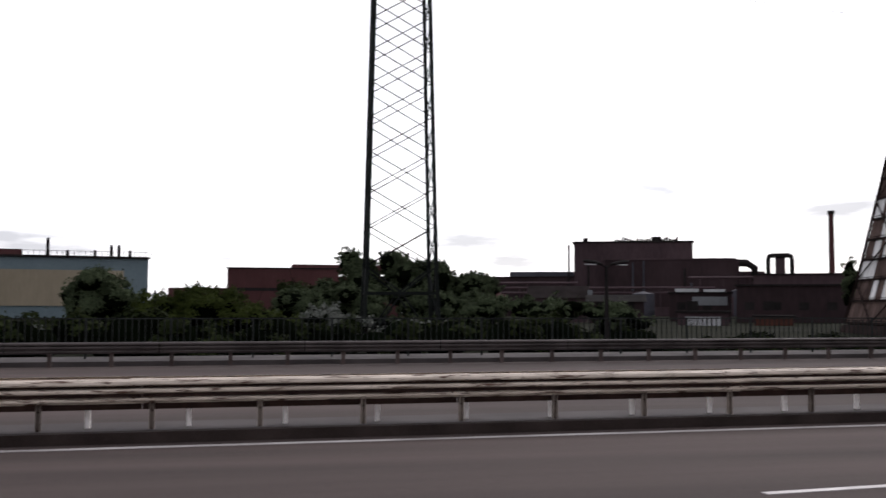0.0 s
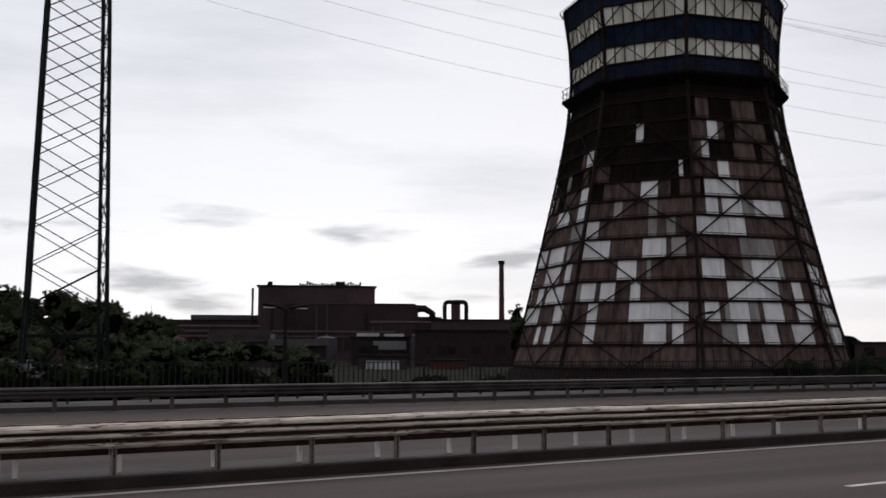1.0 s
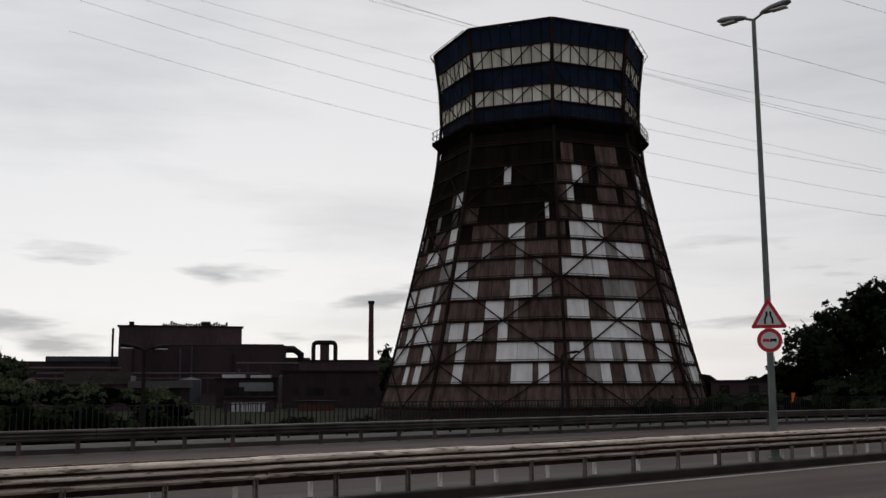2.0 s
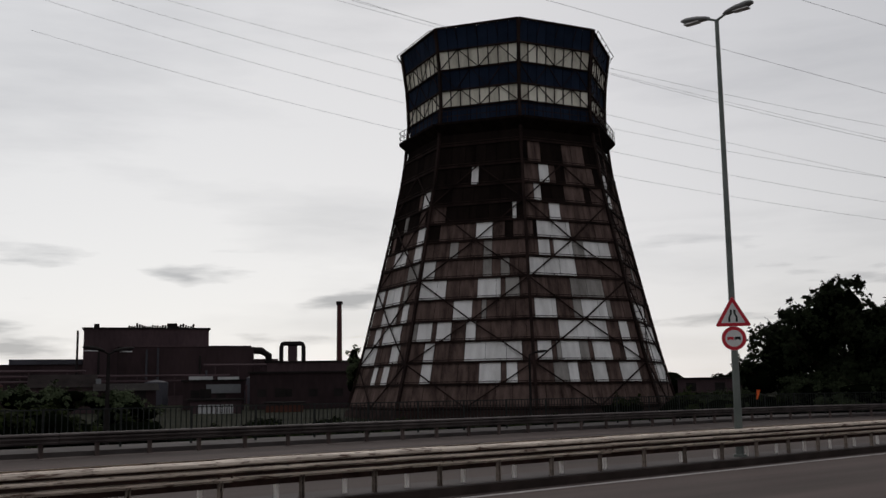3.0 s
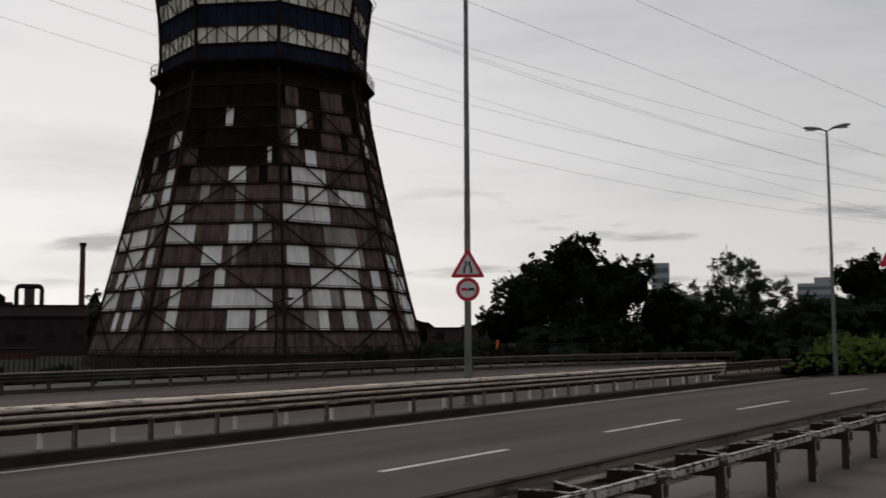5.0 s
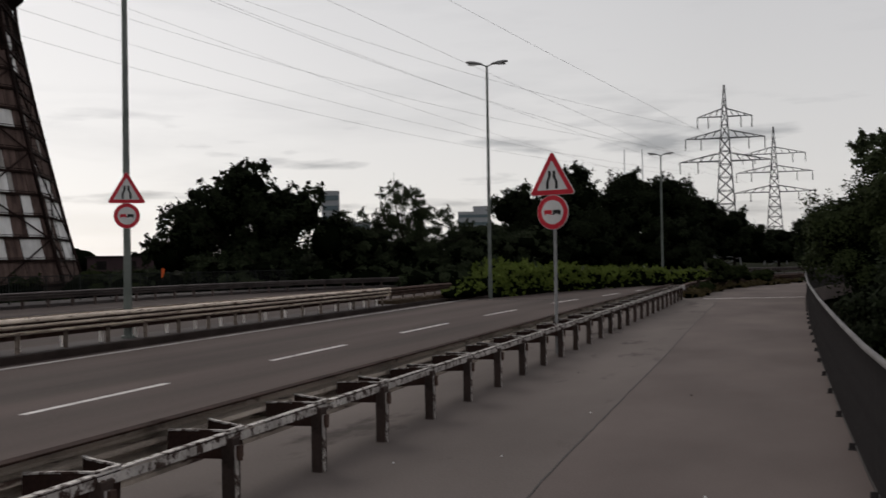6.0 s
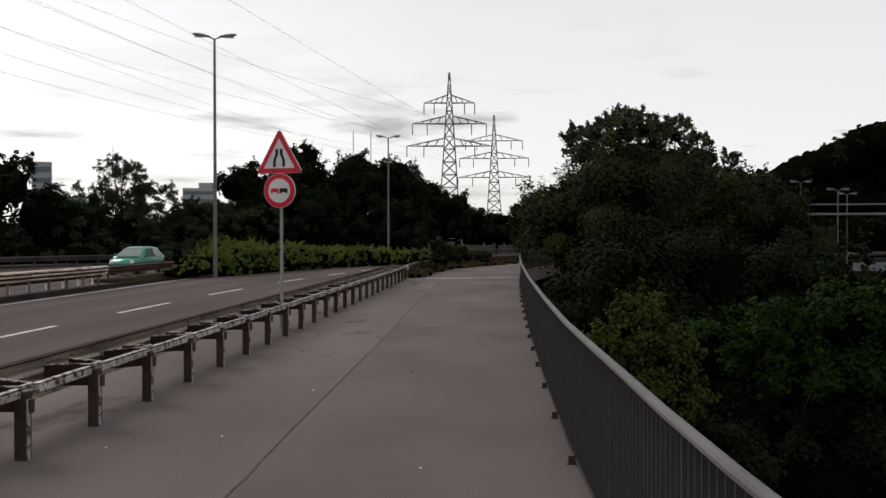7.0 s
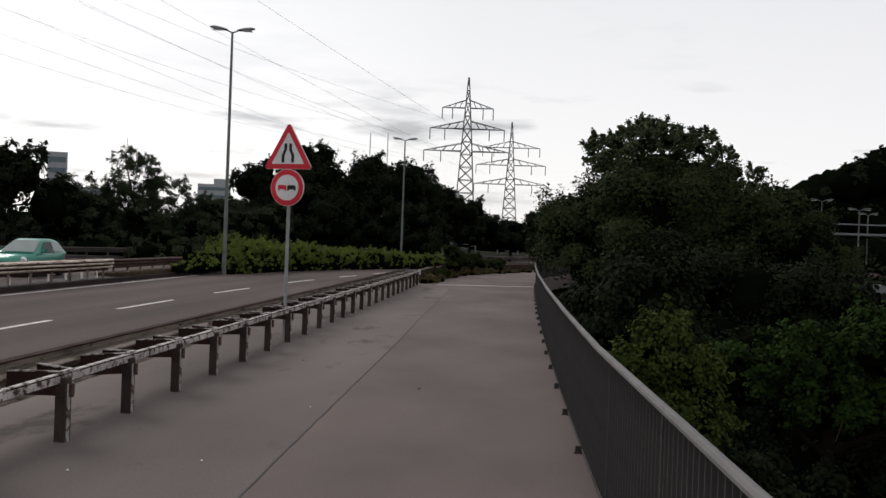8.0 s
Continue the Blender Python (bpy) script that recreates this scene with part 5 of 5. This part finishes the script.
    # wooded hill in the distance
    s = Shape()
    rng = np.random.default_rng(5)
    lobes = []
    for k in range(260):
        x = 36 + 114 * (k / 260) ** 1.25
        top = np.interp(x, [34, 39, 45, 51, 58, 90, 150], [8.2, 12.0, 14.5, 17.5, 20.5, 28.2, 29.2]) + rng.uniform(-0.7, 0.2)
        rz = rng.uniform(2.4, 3.4)
        z = top - rz
        lobes.append((x, 163 + rng.uniform(0, 8), z if k % 2 else z * rng.uniform(0.3, 0.9), 4.5, 4.5, rz))
        if k % 5 == 0:
            lobes.append((x, 172, z * 0.42, 5.0, 5.0, z * 0.5))
    lobes += [(x, 133 + (x * 7) % 9, 0.5, 5, 4, 5.5) for x in range(22, 100, 4)]
    tree(0, 0, 0, lobes, 52000, 0.75, LEAFDARK, "wooded hillside in the distance", 120, trunk=False, core=0.9, name="far_woods", category="woods")["kind"] = "stuff"
    # far tree line that closes the horizon
    lobes = []
    for k in range(300):
        a = radians(rng.uniform(-180, 180))
        r = rng.uniform(300, 330)
        lobes.append((r * math.sin(a), r * math.cos(a), 1.0 + rng.uniform(0, 3), 11, 11, rng.uniform(2.5, 5)))
    tree(0, 0, 0, lobes, 22000, 1.3, LEAFDARK, "far tree line round the horizon", 121, trunk=False, core=0.95, name="far_tree_line", category="woods")["kind"] = "stuff"


def build_hedge():
    """The weedy hedge on the central strip past the guardrail's end."""
    t = tagged(new("hedge_root"), "overgrown bright green weeds and brambles on the central strip", "hedge", "", "stuff")
    t.name = "hedge"
    lobes = []
    r = random.Random(3)
    for k in range(64):
        y = 48.6 + 30.5 * k / 63
        p = lane(-13.1 + r.uniform(-0.3, 0.6), y, 0)
        h = float(np.interp(y, [48.6, 50, 58, 70, 79], [1.25, 1.9, 1.55, 1.3, 0.6])) * r.uniform(0.85, 1.12)
        lobes.append((p.x, p.y, h * 0.3, 1.15, 0.95, h * 0.66))
        q = lane(-12.5 + r.uniform(-0.2, 0.3), y, 0)
        lobes.append((q.x, q.y, 0.0, 0.6, 0.8, 0.45 * h))
    for k in range(14):
        y = 44.2 + 0.34 * k
        p = lane(-13.5 + r.uniform(-0.3, 0.3), y, 0)
        h = float(np.interp(y, [44, 49], [0.35, 1.2])) * r.uniform(0.8, 1.2)
        lobes.append((p.x, p.y, h * 0.25, 0.7, 0.6, h * 0.7))
    rng = np.random.default_rng(33)
    part("leaves", leaf_mesh("leaves", lobe_points(lobes, 190000, rng, 0.06, 0.4, 0.6, 0.45), 0.06, rng), LEAFBRIGHT, t)
    # added filler lumps; shade between the hedge's leaves is put into their colour
    part("hedge_shade_core", core_shape(lobes, 0.62, 4), CORE, t, smooth=True)
    for k, (u, y, h, w) in enumerate(((-2.75, 50.0, 1.7, 1.7), (-3.1, 47.6, 0.5, 1.4), (-3.2, 53, 1.2, 1.6), (-3.3, 45, 0.35, 1.1), (-3.4, 57, 1.3, 2.0), (-3.3, 61, 0.9, 1.8))):
        p = lane(u, y)
        tree(p.x, p.y, 0.0, auto_lobes(w, w, h, 5, 200 + k), 2200, 0.12, LEAFMID, "weedy bush growing at the walkway's edge", 200 + k, name="bush", category="bush", group="weeds by the walkway")
    # dry weeds along the path's edge
    lobes = []
    for k in range(44):
        y = 42.0 + 24.0 * k / 43
        p = lane(-3.05 + r.uniform(-0.45, 0.3), y, 0)
        lobes.append((p.x, p.y, 0.06, 0.35, 0.5, r.uniform(0.1, 0.26)))
    tree(0, 0, 0, lobes, 9000, 0.1, LEAFDRY, "dry brownish weeds along the path's edge", 230, trunk=False, core=0.6, name="weeds", category="weeds")["kind"] = "stuff"
    m = thing("marker_post", "slim white marker post at the hedge's end", "marker post", pose(-12.4, 110.1, -0.2))
    part("post", Shape().box(-0.05, -0.05, -0.1, 0.05, 0.05, 1.7), SIGNWHITE, m)
    part("cap", Shape().box(-0.055, -0.055, 1.7, 0.055, 0.055, 1.76), RUSTY, m)


# ---- far works and buildings ----
HALLBLUE = material("hall_blue_grey_cladding", (0.09, 0.125, 0.14), (0.16, 0.2, 0.215), 0.7, scale=0.1, fine=2, bump=0.1)
HALLSAND = material("hall_sand_cladding", (0.2, 0.165, 0.115), (0.29, 0.245, 0.175), 0.7, scale=0.1, fine=2, bump=0.1, stretch=(1, 4, 0.3))
HALLRED = material("red_brown_cladding", (0.05, 0.02, 0.02), (0.095, 0.04, 0.039), 0.8, scale=0.1, fine=2, bump=0.1, stretch=(1, 4, 0.3))
WORKS = material("dark_works_cladding", (0.03172, 0.0205, 0.02266), (0.0915, 0.06, 0.06489), 0.9, scale=0.08, fine=1.5, bump=0.15, stretch=(1, 4, 0.3))
WORKSLIGHT = material("pale_works_panels", (0.3, 0.3, 0.3), (0.55, 0.55, 0.55), 0.7, scale=0.3, fine=3, bump=0.1)
WORKSDARK = material("sooty_works_cladding", (0.01708, 0.011, 0.01184), (0.0488, 0.031, 0.03296), 0.9, scale=0.1, fine=1.5, bump=0.15, stretch=(1, 4, 0.3))
WORKSROOF = material("bluish_metal_roof", (0.03, 0.029, 0.035), (0.07, 0.068, 0.08), 0.7, scale=0.1, fine=2, bump=0.1)
BRICK = material("brick_red_wall", (0.06, 0.022, 0.016), (0.12, 0.048, 0.034), 0.85, scale=0.3, fine=6, bump=0.2)
PIPE = material("dark_pipe_steel", (0.01, 0.009, 0.009), (0.03, 0.026, 0.025), 0.9, 0.0, scale=0.4, fine=5, bump=0.1, spec=0.02)
FLATS = material("pale_flats_render", (0.25, 0.26, 0.27), (0.38, 0.39, 0.4), 0.8, scale=0.1, fine=2, bump=0.1)
# steel of the far masts with distance haze put into its pale colour
FARPALE = material("haze_painted_steel", (0.7, 0.71, 0.73), (0.8, 0.81, 0.83), 0.8, scale=0.3, fine=2, bump=0)
ORANGE = material("orange_cloth", (0.5, 0.08, 0.02), (0.7, 0.14, 0.04), 0.8, scale=3, fine=10, bump=0.05)
CONCRETE_FAR = material("far_concrete", (0.12, 0.125, 0.13), (0.22, 0.225, 0.23), 0.8, scale=0.1, fine=2, bump=0.1)


def bearing(x, y):
    """A frame at (x, y) whose +x points across the view and +y away from the walker."""
    return pose(x, y, 0, 0, 0, math.degrees(math.atan2(y, x)) - 90)


def build_works():
    # left-hand hall with a sandy wall panel
    h = thing("factory_hall", "long blue-grey factory hall with a sand-coloured wall", "factory hall", bearing(-197, -40))
    part("wall", Shape().box(-40, 0, -1, 22.5, 40, 10.6), HALLBLUE, h)
    part("wall_panel", Shape().box(-40, -0.3, 1.6, 18.0, 0, 8.3), HALLSAND, h, "sand-coloured panel")
    part("roof", Shape().box(-40.2, -0.5, 10.6, 22.8, 40, 11.0), PIPE, h)
    part("roof_house", Shape().box(-40, 3, 11.0, 0, 30, 12.2), HALLRED, h)
    for x, hh in ((4.5, 3.5), (16.0, 2.4), (17.4, 2.4), (8, 1.2), (13, 1.3), (19.5, 1.4)):
        part("chimney", Shape().tube((x, 4, 11), (x, 4, 11 + hh), 0.32, 0.3, 8), PIPE, h)
    s = Shape()
    for k in range(24):
        s.bar((k, 0.3, 11.0), (k, 0.3, 11.9), 0.08, 0.08)
    s.bar((0, 0.3, 11.9), (22.5, 0.3, 11.9), 0.08, 0.08)
    part("roof_railing", s, PIPE, h)
    # red halls
    h = thing("factory_hall", "red-brown clad factory hall with stepped roof", "factory hall", bearing(-199, 6.5))
    part("wall", Shape().box(-9.5, 0, -1, 12, 30, 8.9), HALLRED, h)
    part("wall_annex", Shape().box(-21, 4, -1, -9.5, 30, 5.2), HALLRED, h)
    part("upper_house", Shape().box(3, 2, 8.9, 24, 30, 9.9), HALLRED, h)
    part("lower_house", Shape().box(12, 1, -1, 30, 30, 7.6), HALLRED, h)
    part("parapet", Shape().box(-9.7, -0.2, 8.9, 12.2, 0.3, 9.15), PIPE, h)
    part("window_band", Shape().box(-8, -0.1, 4.6, 3, 0.05, 5.2), PIPE, h)
    # the big dark works
    w = thing("steelworks", "dark cluttered steelworks building with rooftop pipes", "factory", bearing(-239.1, 95.4))
    part("wall_main", Shape().box(-13.4, 0, -1, 16.0, 25, 17.8), WORKS, w)
    part("wall_low", Shape().box(-5.5, -6, -1, 26.5, 0, 13.2), WORKSDARK, w)
    part("roof_low", Shape().box(-5.8, -6.2, 13.2, 25.8, 0.0, 13.5), WORKS, w)
    part("wall_annex", Shape().box(-44, 2, -1, -13.4, 20, 9.4), WORKSDARK, w)
    part("annex_roof", Shape().box(-30, 1.5, 9.4, -13.6, 20, 10.6), WORKSROOF, w, "bluish metal roof")
    part("gallery", Shape().box(-62, 4, 8.0, -44, 8, 9.4), WORKS, w)
    part("roof_edge", Shape().box(-13.8, -0.3, 17.8, 16.4, 25, 18.2), PIPE, w)
    r = random.Random(8)
    for k in range(26):
        x = -3 + 16 * k / 26
        hh = r.uniform(0.4, 1.3)
        part("roof_vent", Shape().tube((x, 3 + r.uniform(0, 4), 18.1), (x, 3, 18.1 + hh), 0.22, 0.28, 6), PIPE, w)
    part("roof_box", Shape().box(6, 2, 18.1, 8.4, 5, 19.4), PIPE, w)
    part("roof_box", Shape().box(-11.2, 2, 18.1, -10, 4, 19.2), PIPE, w)
    for x, hh in ((-14.4, 17), (-9.6, 12.6), (1.2, 12.6), (3.8, 12.9), (13.6, 11.0)):
        part("pipe", Shape().tube((x, -6.6, 0), (x, -6.6, hh), 0.26, None, 8), WORKSROOF if 0 < x < 5 else PIPE, w)
    arc = [Vector((24 + 0.0, -3, 12.4)), Vector((28.6, -3, 12.4)), Vector((30.4, -3, 11.2)), Vector((30.8, -3, 6.5))]
    s = Shape()
    s.run(arc, 0.9, 10)
    part("duct", s, PIPE, w, "thick bent duct")
    part("side_house", Shape().box(26.5, -2, -1, 33.0, 10, 10.4), WORKS, w)
    # clutter before the walls: sheds, tanks, stacks and pipe bridges
    for k in range(34):
        x, y = r.uniform(-40, 44), r.uniform(-40, -8)
        wd, hh = r.uniform(2.5, 9), r.uniform(1.5, 5.5)
        mat = r.choice((WORKS, WORKSDARK, WORKSROOF, WORKS, HALLRED))
        if k % 3 == 0:
            part("tank", Shape().tube((x, y, -1), (x, y, hh), wd * 0.3, None, 10).tube((x, y, hh), (x, y, hh + 0.6), wd * 0.3, 0.1, 10), mat, w)
        elif k % 3 == 1:
            part("shed", Shape().box(x - wd / 2, y, -1, x + wd / 2, y + 4, hh * 0.8).box(x - wd / 2 - 0.2, y - 0.2, hh * 0.8, x + wd / 2 + 0.2, y + 4.2, hh * 0.8 + 0.2), mat, w)
        else:
            part("stack", Shape().tube((x, y, -1), (x, y, hh + 2), 0.22, 0.18, 8).tube((x, y, hh + 2), (x, y, hh + 2.3), 0.28, 0.28, 8), mat, w)
    for z, x0, x1 in ((7.4, -60, -12), (6.2, -30, 20), (8.6, 14, 46), (5.0, -50, 10)):
        s = Shape().tube((x0, -14, z), (x1, -14, z), 0.28, None, 8).tube((x0, -14.8, z - 0.1), (x1, -14.8, z - 0.1), 0.2, None, 8)
        for j in range(6):
            q = x0 + (x1 - x0) * (j + 0.5) / 6
            s.bar((q, -14.4, -1), (q, -14.4, z), 0.3, 0.3)
        part("pipe_bridge", s, WORKS, w, "dark pipe bridge on trestles")
    # arch-shaped pipe
    p = thing("pipe_arch", "tall dark inverted-U process pipe above the works", "pipe", bearing(-218.2, 125.4))
    pts = [Vector((-2.7, 0, 0))] + [Vector((-2.7 + 0.8 * (1 - math.cos(a)), 0, 13.0 + 0.9 * math.sin(a))) for a in np.linspace(0, math.pi / 2, 4)] + [Vector((1.9 + 0.8 * math.sin(a), 0, 13.0 + 0.9 * math.cos(a))) for a in np.linspace(0, math.pi / 2, 4)] + [Vector((2.7, 0, 0))]
    s = Shape()
    s.run(pts, 0.55, 10)
    part("pipe", s, PIPE, p)
    part("tower_core", Shape().box(-1.1, 0, 0, 1.2, 2, 13.6), WORKS, p)
    # slim chimney
    c = thing("chimney", "tall slim dark red-brown chimney", "chimney", bearing(-192.9, 122.8))
    part("shaft", Shape().tube((0, 0, -1), (0, 0, 21.6), 0.75, 0.55, 12), HALLRED, c)
    part("cap", Shape().tube((0, 0, 21.5), (0, 0, 22.2), 0.75, 0.75, 12), PIPE, c)
    # low buildings before the works
    def low(x, y, w, d, h, mat, label, gable=0.0, roofmat=None):
        b = thing("low_building", label, "building", bearing(x, y), "low buildings of the works")
        part("wall", Shape().box(-w / 2, 0, -1, w / 2, d, h), mat, b)
        if gable:
            rows = [[(-w / 2 - 0.4, -0.5, h), (-w / 2 - 0.4, d / 2, h + gable), (-w / 2 - 0.4, d + 0.5, h)], [(w / 2 + 0.4, -0.5, h), (w / 2 + 0.4, d / 2, h + gable), (w / 2 + 0.4, d + 0.5, h)]]
            part("roof", Shape().grid(rows).cap(rows[0]).cap(rows[1][::-1]), roofmat or PIPE, b)
        else:
            part("roof", Shape().box(-w / 2 - 0.3, -0.3, h, w / 2 + 0.3, d, h + 0.25), roofmat or PIPE, b)
        for k in range(max(1, int(w / 4))):
            x0 = -w / 2 + 1.2 + 4 * k
            if x0 + 1.4 < w / 2:
                part("window", Shape().box(x0, -0.06, 1.2, x0 + 1.4, 0.02, 2.4), PIPE, b)
        return b
    roofgrey = material("grey_tiles", (0.014, 0.0115, 0.011), (0.036, 0.029, 0.028), 0.95, scale=0.4, fine=5, bump=0.3, spec=0.01)
    b = low(-149, 47.5, 8.8, 6, 3.0, WORKS, "low gabled building with grey-brown roof", 1.9, roofgrey)
    part("gable_end", Shape().box(4.5, -0.4, 2.9, 5.2, 3.0, 4.2), CONCRETE_FAR, b, "pale boarded gable end")
    low(-138, 52.6, 8, 5, 2.4, WORKSDARK, "dark low shed beside the works", 1.0)
    b = low(-150, 71.6, 9.6, 8, 3.8, WORKSDARK, "shed with white rooftop sheets", 0)
    part("roof_sheet", Shape().box(-3.9, 0.2, 4.05, -0.2, 3, 4.6), WORKSLIGHT, b, "white tarpaulin sheet")
    part("roof_sheet", Shape().box(0.6, 0.2, 4.05, 3.9, 3, 4.5), WORKSLIGHT, b, "white tarpaulin sheet")
    part("front_panel", Shape().box(-1.2, -0.25, 1.9, 4.2, -0.05, 3.3), CONCRETE_FAR, b, "grey panelled front")
    b = low(-120, 57.4, 6.4, 5, 0.9, WORKS, "low store with a white panelled front", 0)
    for k in range(8):
        part("panel", Shape().box(-2.2 + 0.56 * k, -0.12, -1.1, -1.76 + 0.56 * k, -0.02, 0.4), WORKSLIGHT, b)
    low(-140, 82, 16.5, 10, 4.9, WORKSDARK, "dark windowless works shed", 0)
    low(-122, 68.5, 5.0, 5, 0.3, BRICK, "small brick-red hut before the works", 0)
    low(-165, 104, 26, 10, 7.6, WORKS, "long dark works roof behind the shed", 0)
    # bridge-like structure and flats past the tower
    low(-90.5, 120, 9, 4, 2.9, WORKS, "dark far shed beside the cooling tower", 0)
    for x, y, w, h, z in ((-64.9, 135.2, 2.6, 12.3, 0), (-96, 214, 6, 11, 0)):
        b = thing("apartment_tower", "pale far apartment tower above the trees", "building", bearing(x, y), "far flats")
        part("wall", Shape().box(-w / 2, 0, -1, w / 2, 6, h), FLATS, b)
        for k in range(5):
            part("window_band", Shape().box(-w / 2 + 0.2, -0.08, h - 1.4 - 1.5 * k, w / 2 - 0.2, 0.02, h - 0.7 - 1.5 * k), HALLBLUE, b)
    b = thing("apartment_tower", "pale stepped far apartment block above the trees", "building", bearing(-60, 191), "far flats")
    part("wall", Shape().box(-3.6, 0, -1, 2.6, 8, 11.4), FLATS, b)
    part("roof_house", Shape().box(-0.6, 1, 11.4, 2.2, 6, 12.5), FLATS, b)
    for k in range(6):
        part("window_band", Shape().box(-3.4, -0.08, 10.2 - 1.5 * k, 2.4, 0.02, 10.8 - 1.5 * k), HALLBLUE, b)
    for x in (-23.7, -21.1):
        m = thing("far_mast", "faint thin mast far behind the trees", "mast", bearing(x * 1.6, 148 * 1.6), "far masts")
        part("shaft", Shape().tube((0, 0, -1), (0, 0, 27), 0.2, 0.13, 6), FARPALE, m)
    # lights before the tower and behind the fence
    build_lamp(-43.0, 39.75, -0.8, 4.6, 45, "small lamps", True, PIPE, "small old lamp before the cooling tower")
    build_lamp(-36.9, 12.6, -0.6, 3.9, 100, "small lamps", False, PIPE, "small old lamp behind the fence")
    f = thing("warning_flag", "small orange warning flag on the far fence", "flag", pose(-34.2, 49.1, 0.0, 0, 0, 35))
    part("stick", Shape().tube((0, 0, -0.1), (0, 0, 1.5), 0.02, None, 6), PIPE, f)
    rows = [[(0.0, 0.03 * math.sin(k), 1.5 - 0.13 * k), (0.24 - 0.045 * k, 0.05 * math.sin(k + 1), 1.47 - 0.13 * k)] for k in range(5)]
    part("cloth", Shape().grid(rows).grid([[(x, y + 0.012, z) for x, y, z in r] for r in rows]), ORANGE, f, "orange cloth")
    # overpass with lamps to the right of the walkway
    o = thing("overpass", "far concrete overpass with pipe rails", "bridge")
    part("deck", Shape().box(24, 104, 3.95, 110, 108, 4.15), CONCRETE_FAR, o)
    part("rail", Shape().bar((24, 103.8, 5.0), (110, 103.8, 5.0), 0.1, 0.13), CONCRETE_FAR, o)
    for x in (44, 60, 76, 92):
        part("pier", Shape().box(x, 105, -6, x + 1.2, 107, 3.95), PYLON, o)
    for x, y, hh in ((26.4, 95.5, 12.8), (29.3, 94.1, 12.0), (34.4, 107.5, 12.2)):
        build_lamp(x, y, -6.0, hh, 0, "far lamps", False, PYLON, "slim far street lamp below the bridge")
    v = thing("truck_trailer", "pale green parked trailer seen far below the bridge", "trailer", pose(41, 100.5, -6.2, 0, 0, 0))
    part("box_body", Shape().box(-7.5, 0, 4.6, 26.5, 2.5, 5.4), CONCRETE_FAR, v)
    part("chassis", Shape().box(-7.3, 0.2, 0.5, 26.3, 2.3, 4.6), PIPE, v)
    for x in (-4.4, 3.8, 5.0):
        part("wheel", Shape().tube((x, 0.0, 0.5), (x, 0.35, 0.5), 0.5, None, 12), TYRE, v)


def build_litter():
    r = random.Random(12)
    for x, y in ((-2.35, 8.35), (-3.13, 7.85), (-2.1, 10.9), (-1.2, 12.5), (-3.0, 14.6), (-0.6, 7.3)):
        s = Shape()
        n = 7
        ring = [(0.014 * r.uniform(0.6, 1.3) * math.cos(2 * math.pi * k / n), 0.012 * r.uniform(0.6, 1.3) * math.sin(2 * math.pi * k / n)) for k in range(n)]
        rows = [[(a, b, 0.0) for a, b in ring], [(a * 0.7, b * 0.7, 0.009) for a, b in ring]]
        s.grid(rows, True).cap(rows[0][::-1]).cap(rows[1])
        ob = part("litter", s, SIGNWHITE if y < 12 else KERB, at=pose(x, y, 0.001, 0, 0, r.uniform(0, 360)))
        tagged(ob, "tiny pale scrap lying on the walkway" if y < 12 else "tiny dark scrap lying on the walkway", "litter", "scraps on the walkway")


# ---- build ----
build_setting()
build_near_guardrail()
build_median_guardrail()
build_far_guardrail()
build_tower()
build_mast()
build_pylon(-12.8, 199.7, 4, 34.4, [(19.9, 8.4), (24.3, 7.3), (28.4, 5.0)], 10)
build_pylon(-5.0, 250.0, 1, 32.0, [(16.7, 8.9), (21.4, 8.5), (25.7, 7.0)], 8)
build_lines()
build_sign_posts()
car, car_wheels = build_car()
build_works()
build_trees()
build_hedge()
build_railing()
build_far_fence()
build_litter()


def motions():
    """The car comes along the far carriageway at an even pace."""
    rows, pace = [], 12.2
    for k in range(17):
        t = 0.5 * k
        y = 51.4 - pace * (t - 7.0)
        a = lane(-17.9, y + 1.0)
        b = lane(-17.9, y - 1.0)
        turn = math.degrees(math.atan2(a.y - b.y, a.x - b.x)) - 90
        p = lane(-17.9, y)
        rows.append((t, pose(p.x, p.y, ROAD_Z, 0, 0, turn)))
    walk(car, rows)
    for wheel, x, y in car_wheels:
        n = 240
        walk(wheel, [(8.0 * k / n, pose(x, y, 0.28, math.degrees(pace * 8.0 * k / n / 0.28) % 360)) for k in range(n + 1)])


motions()
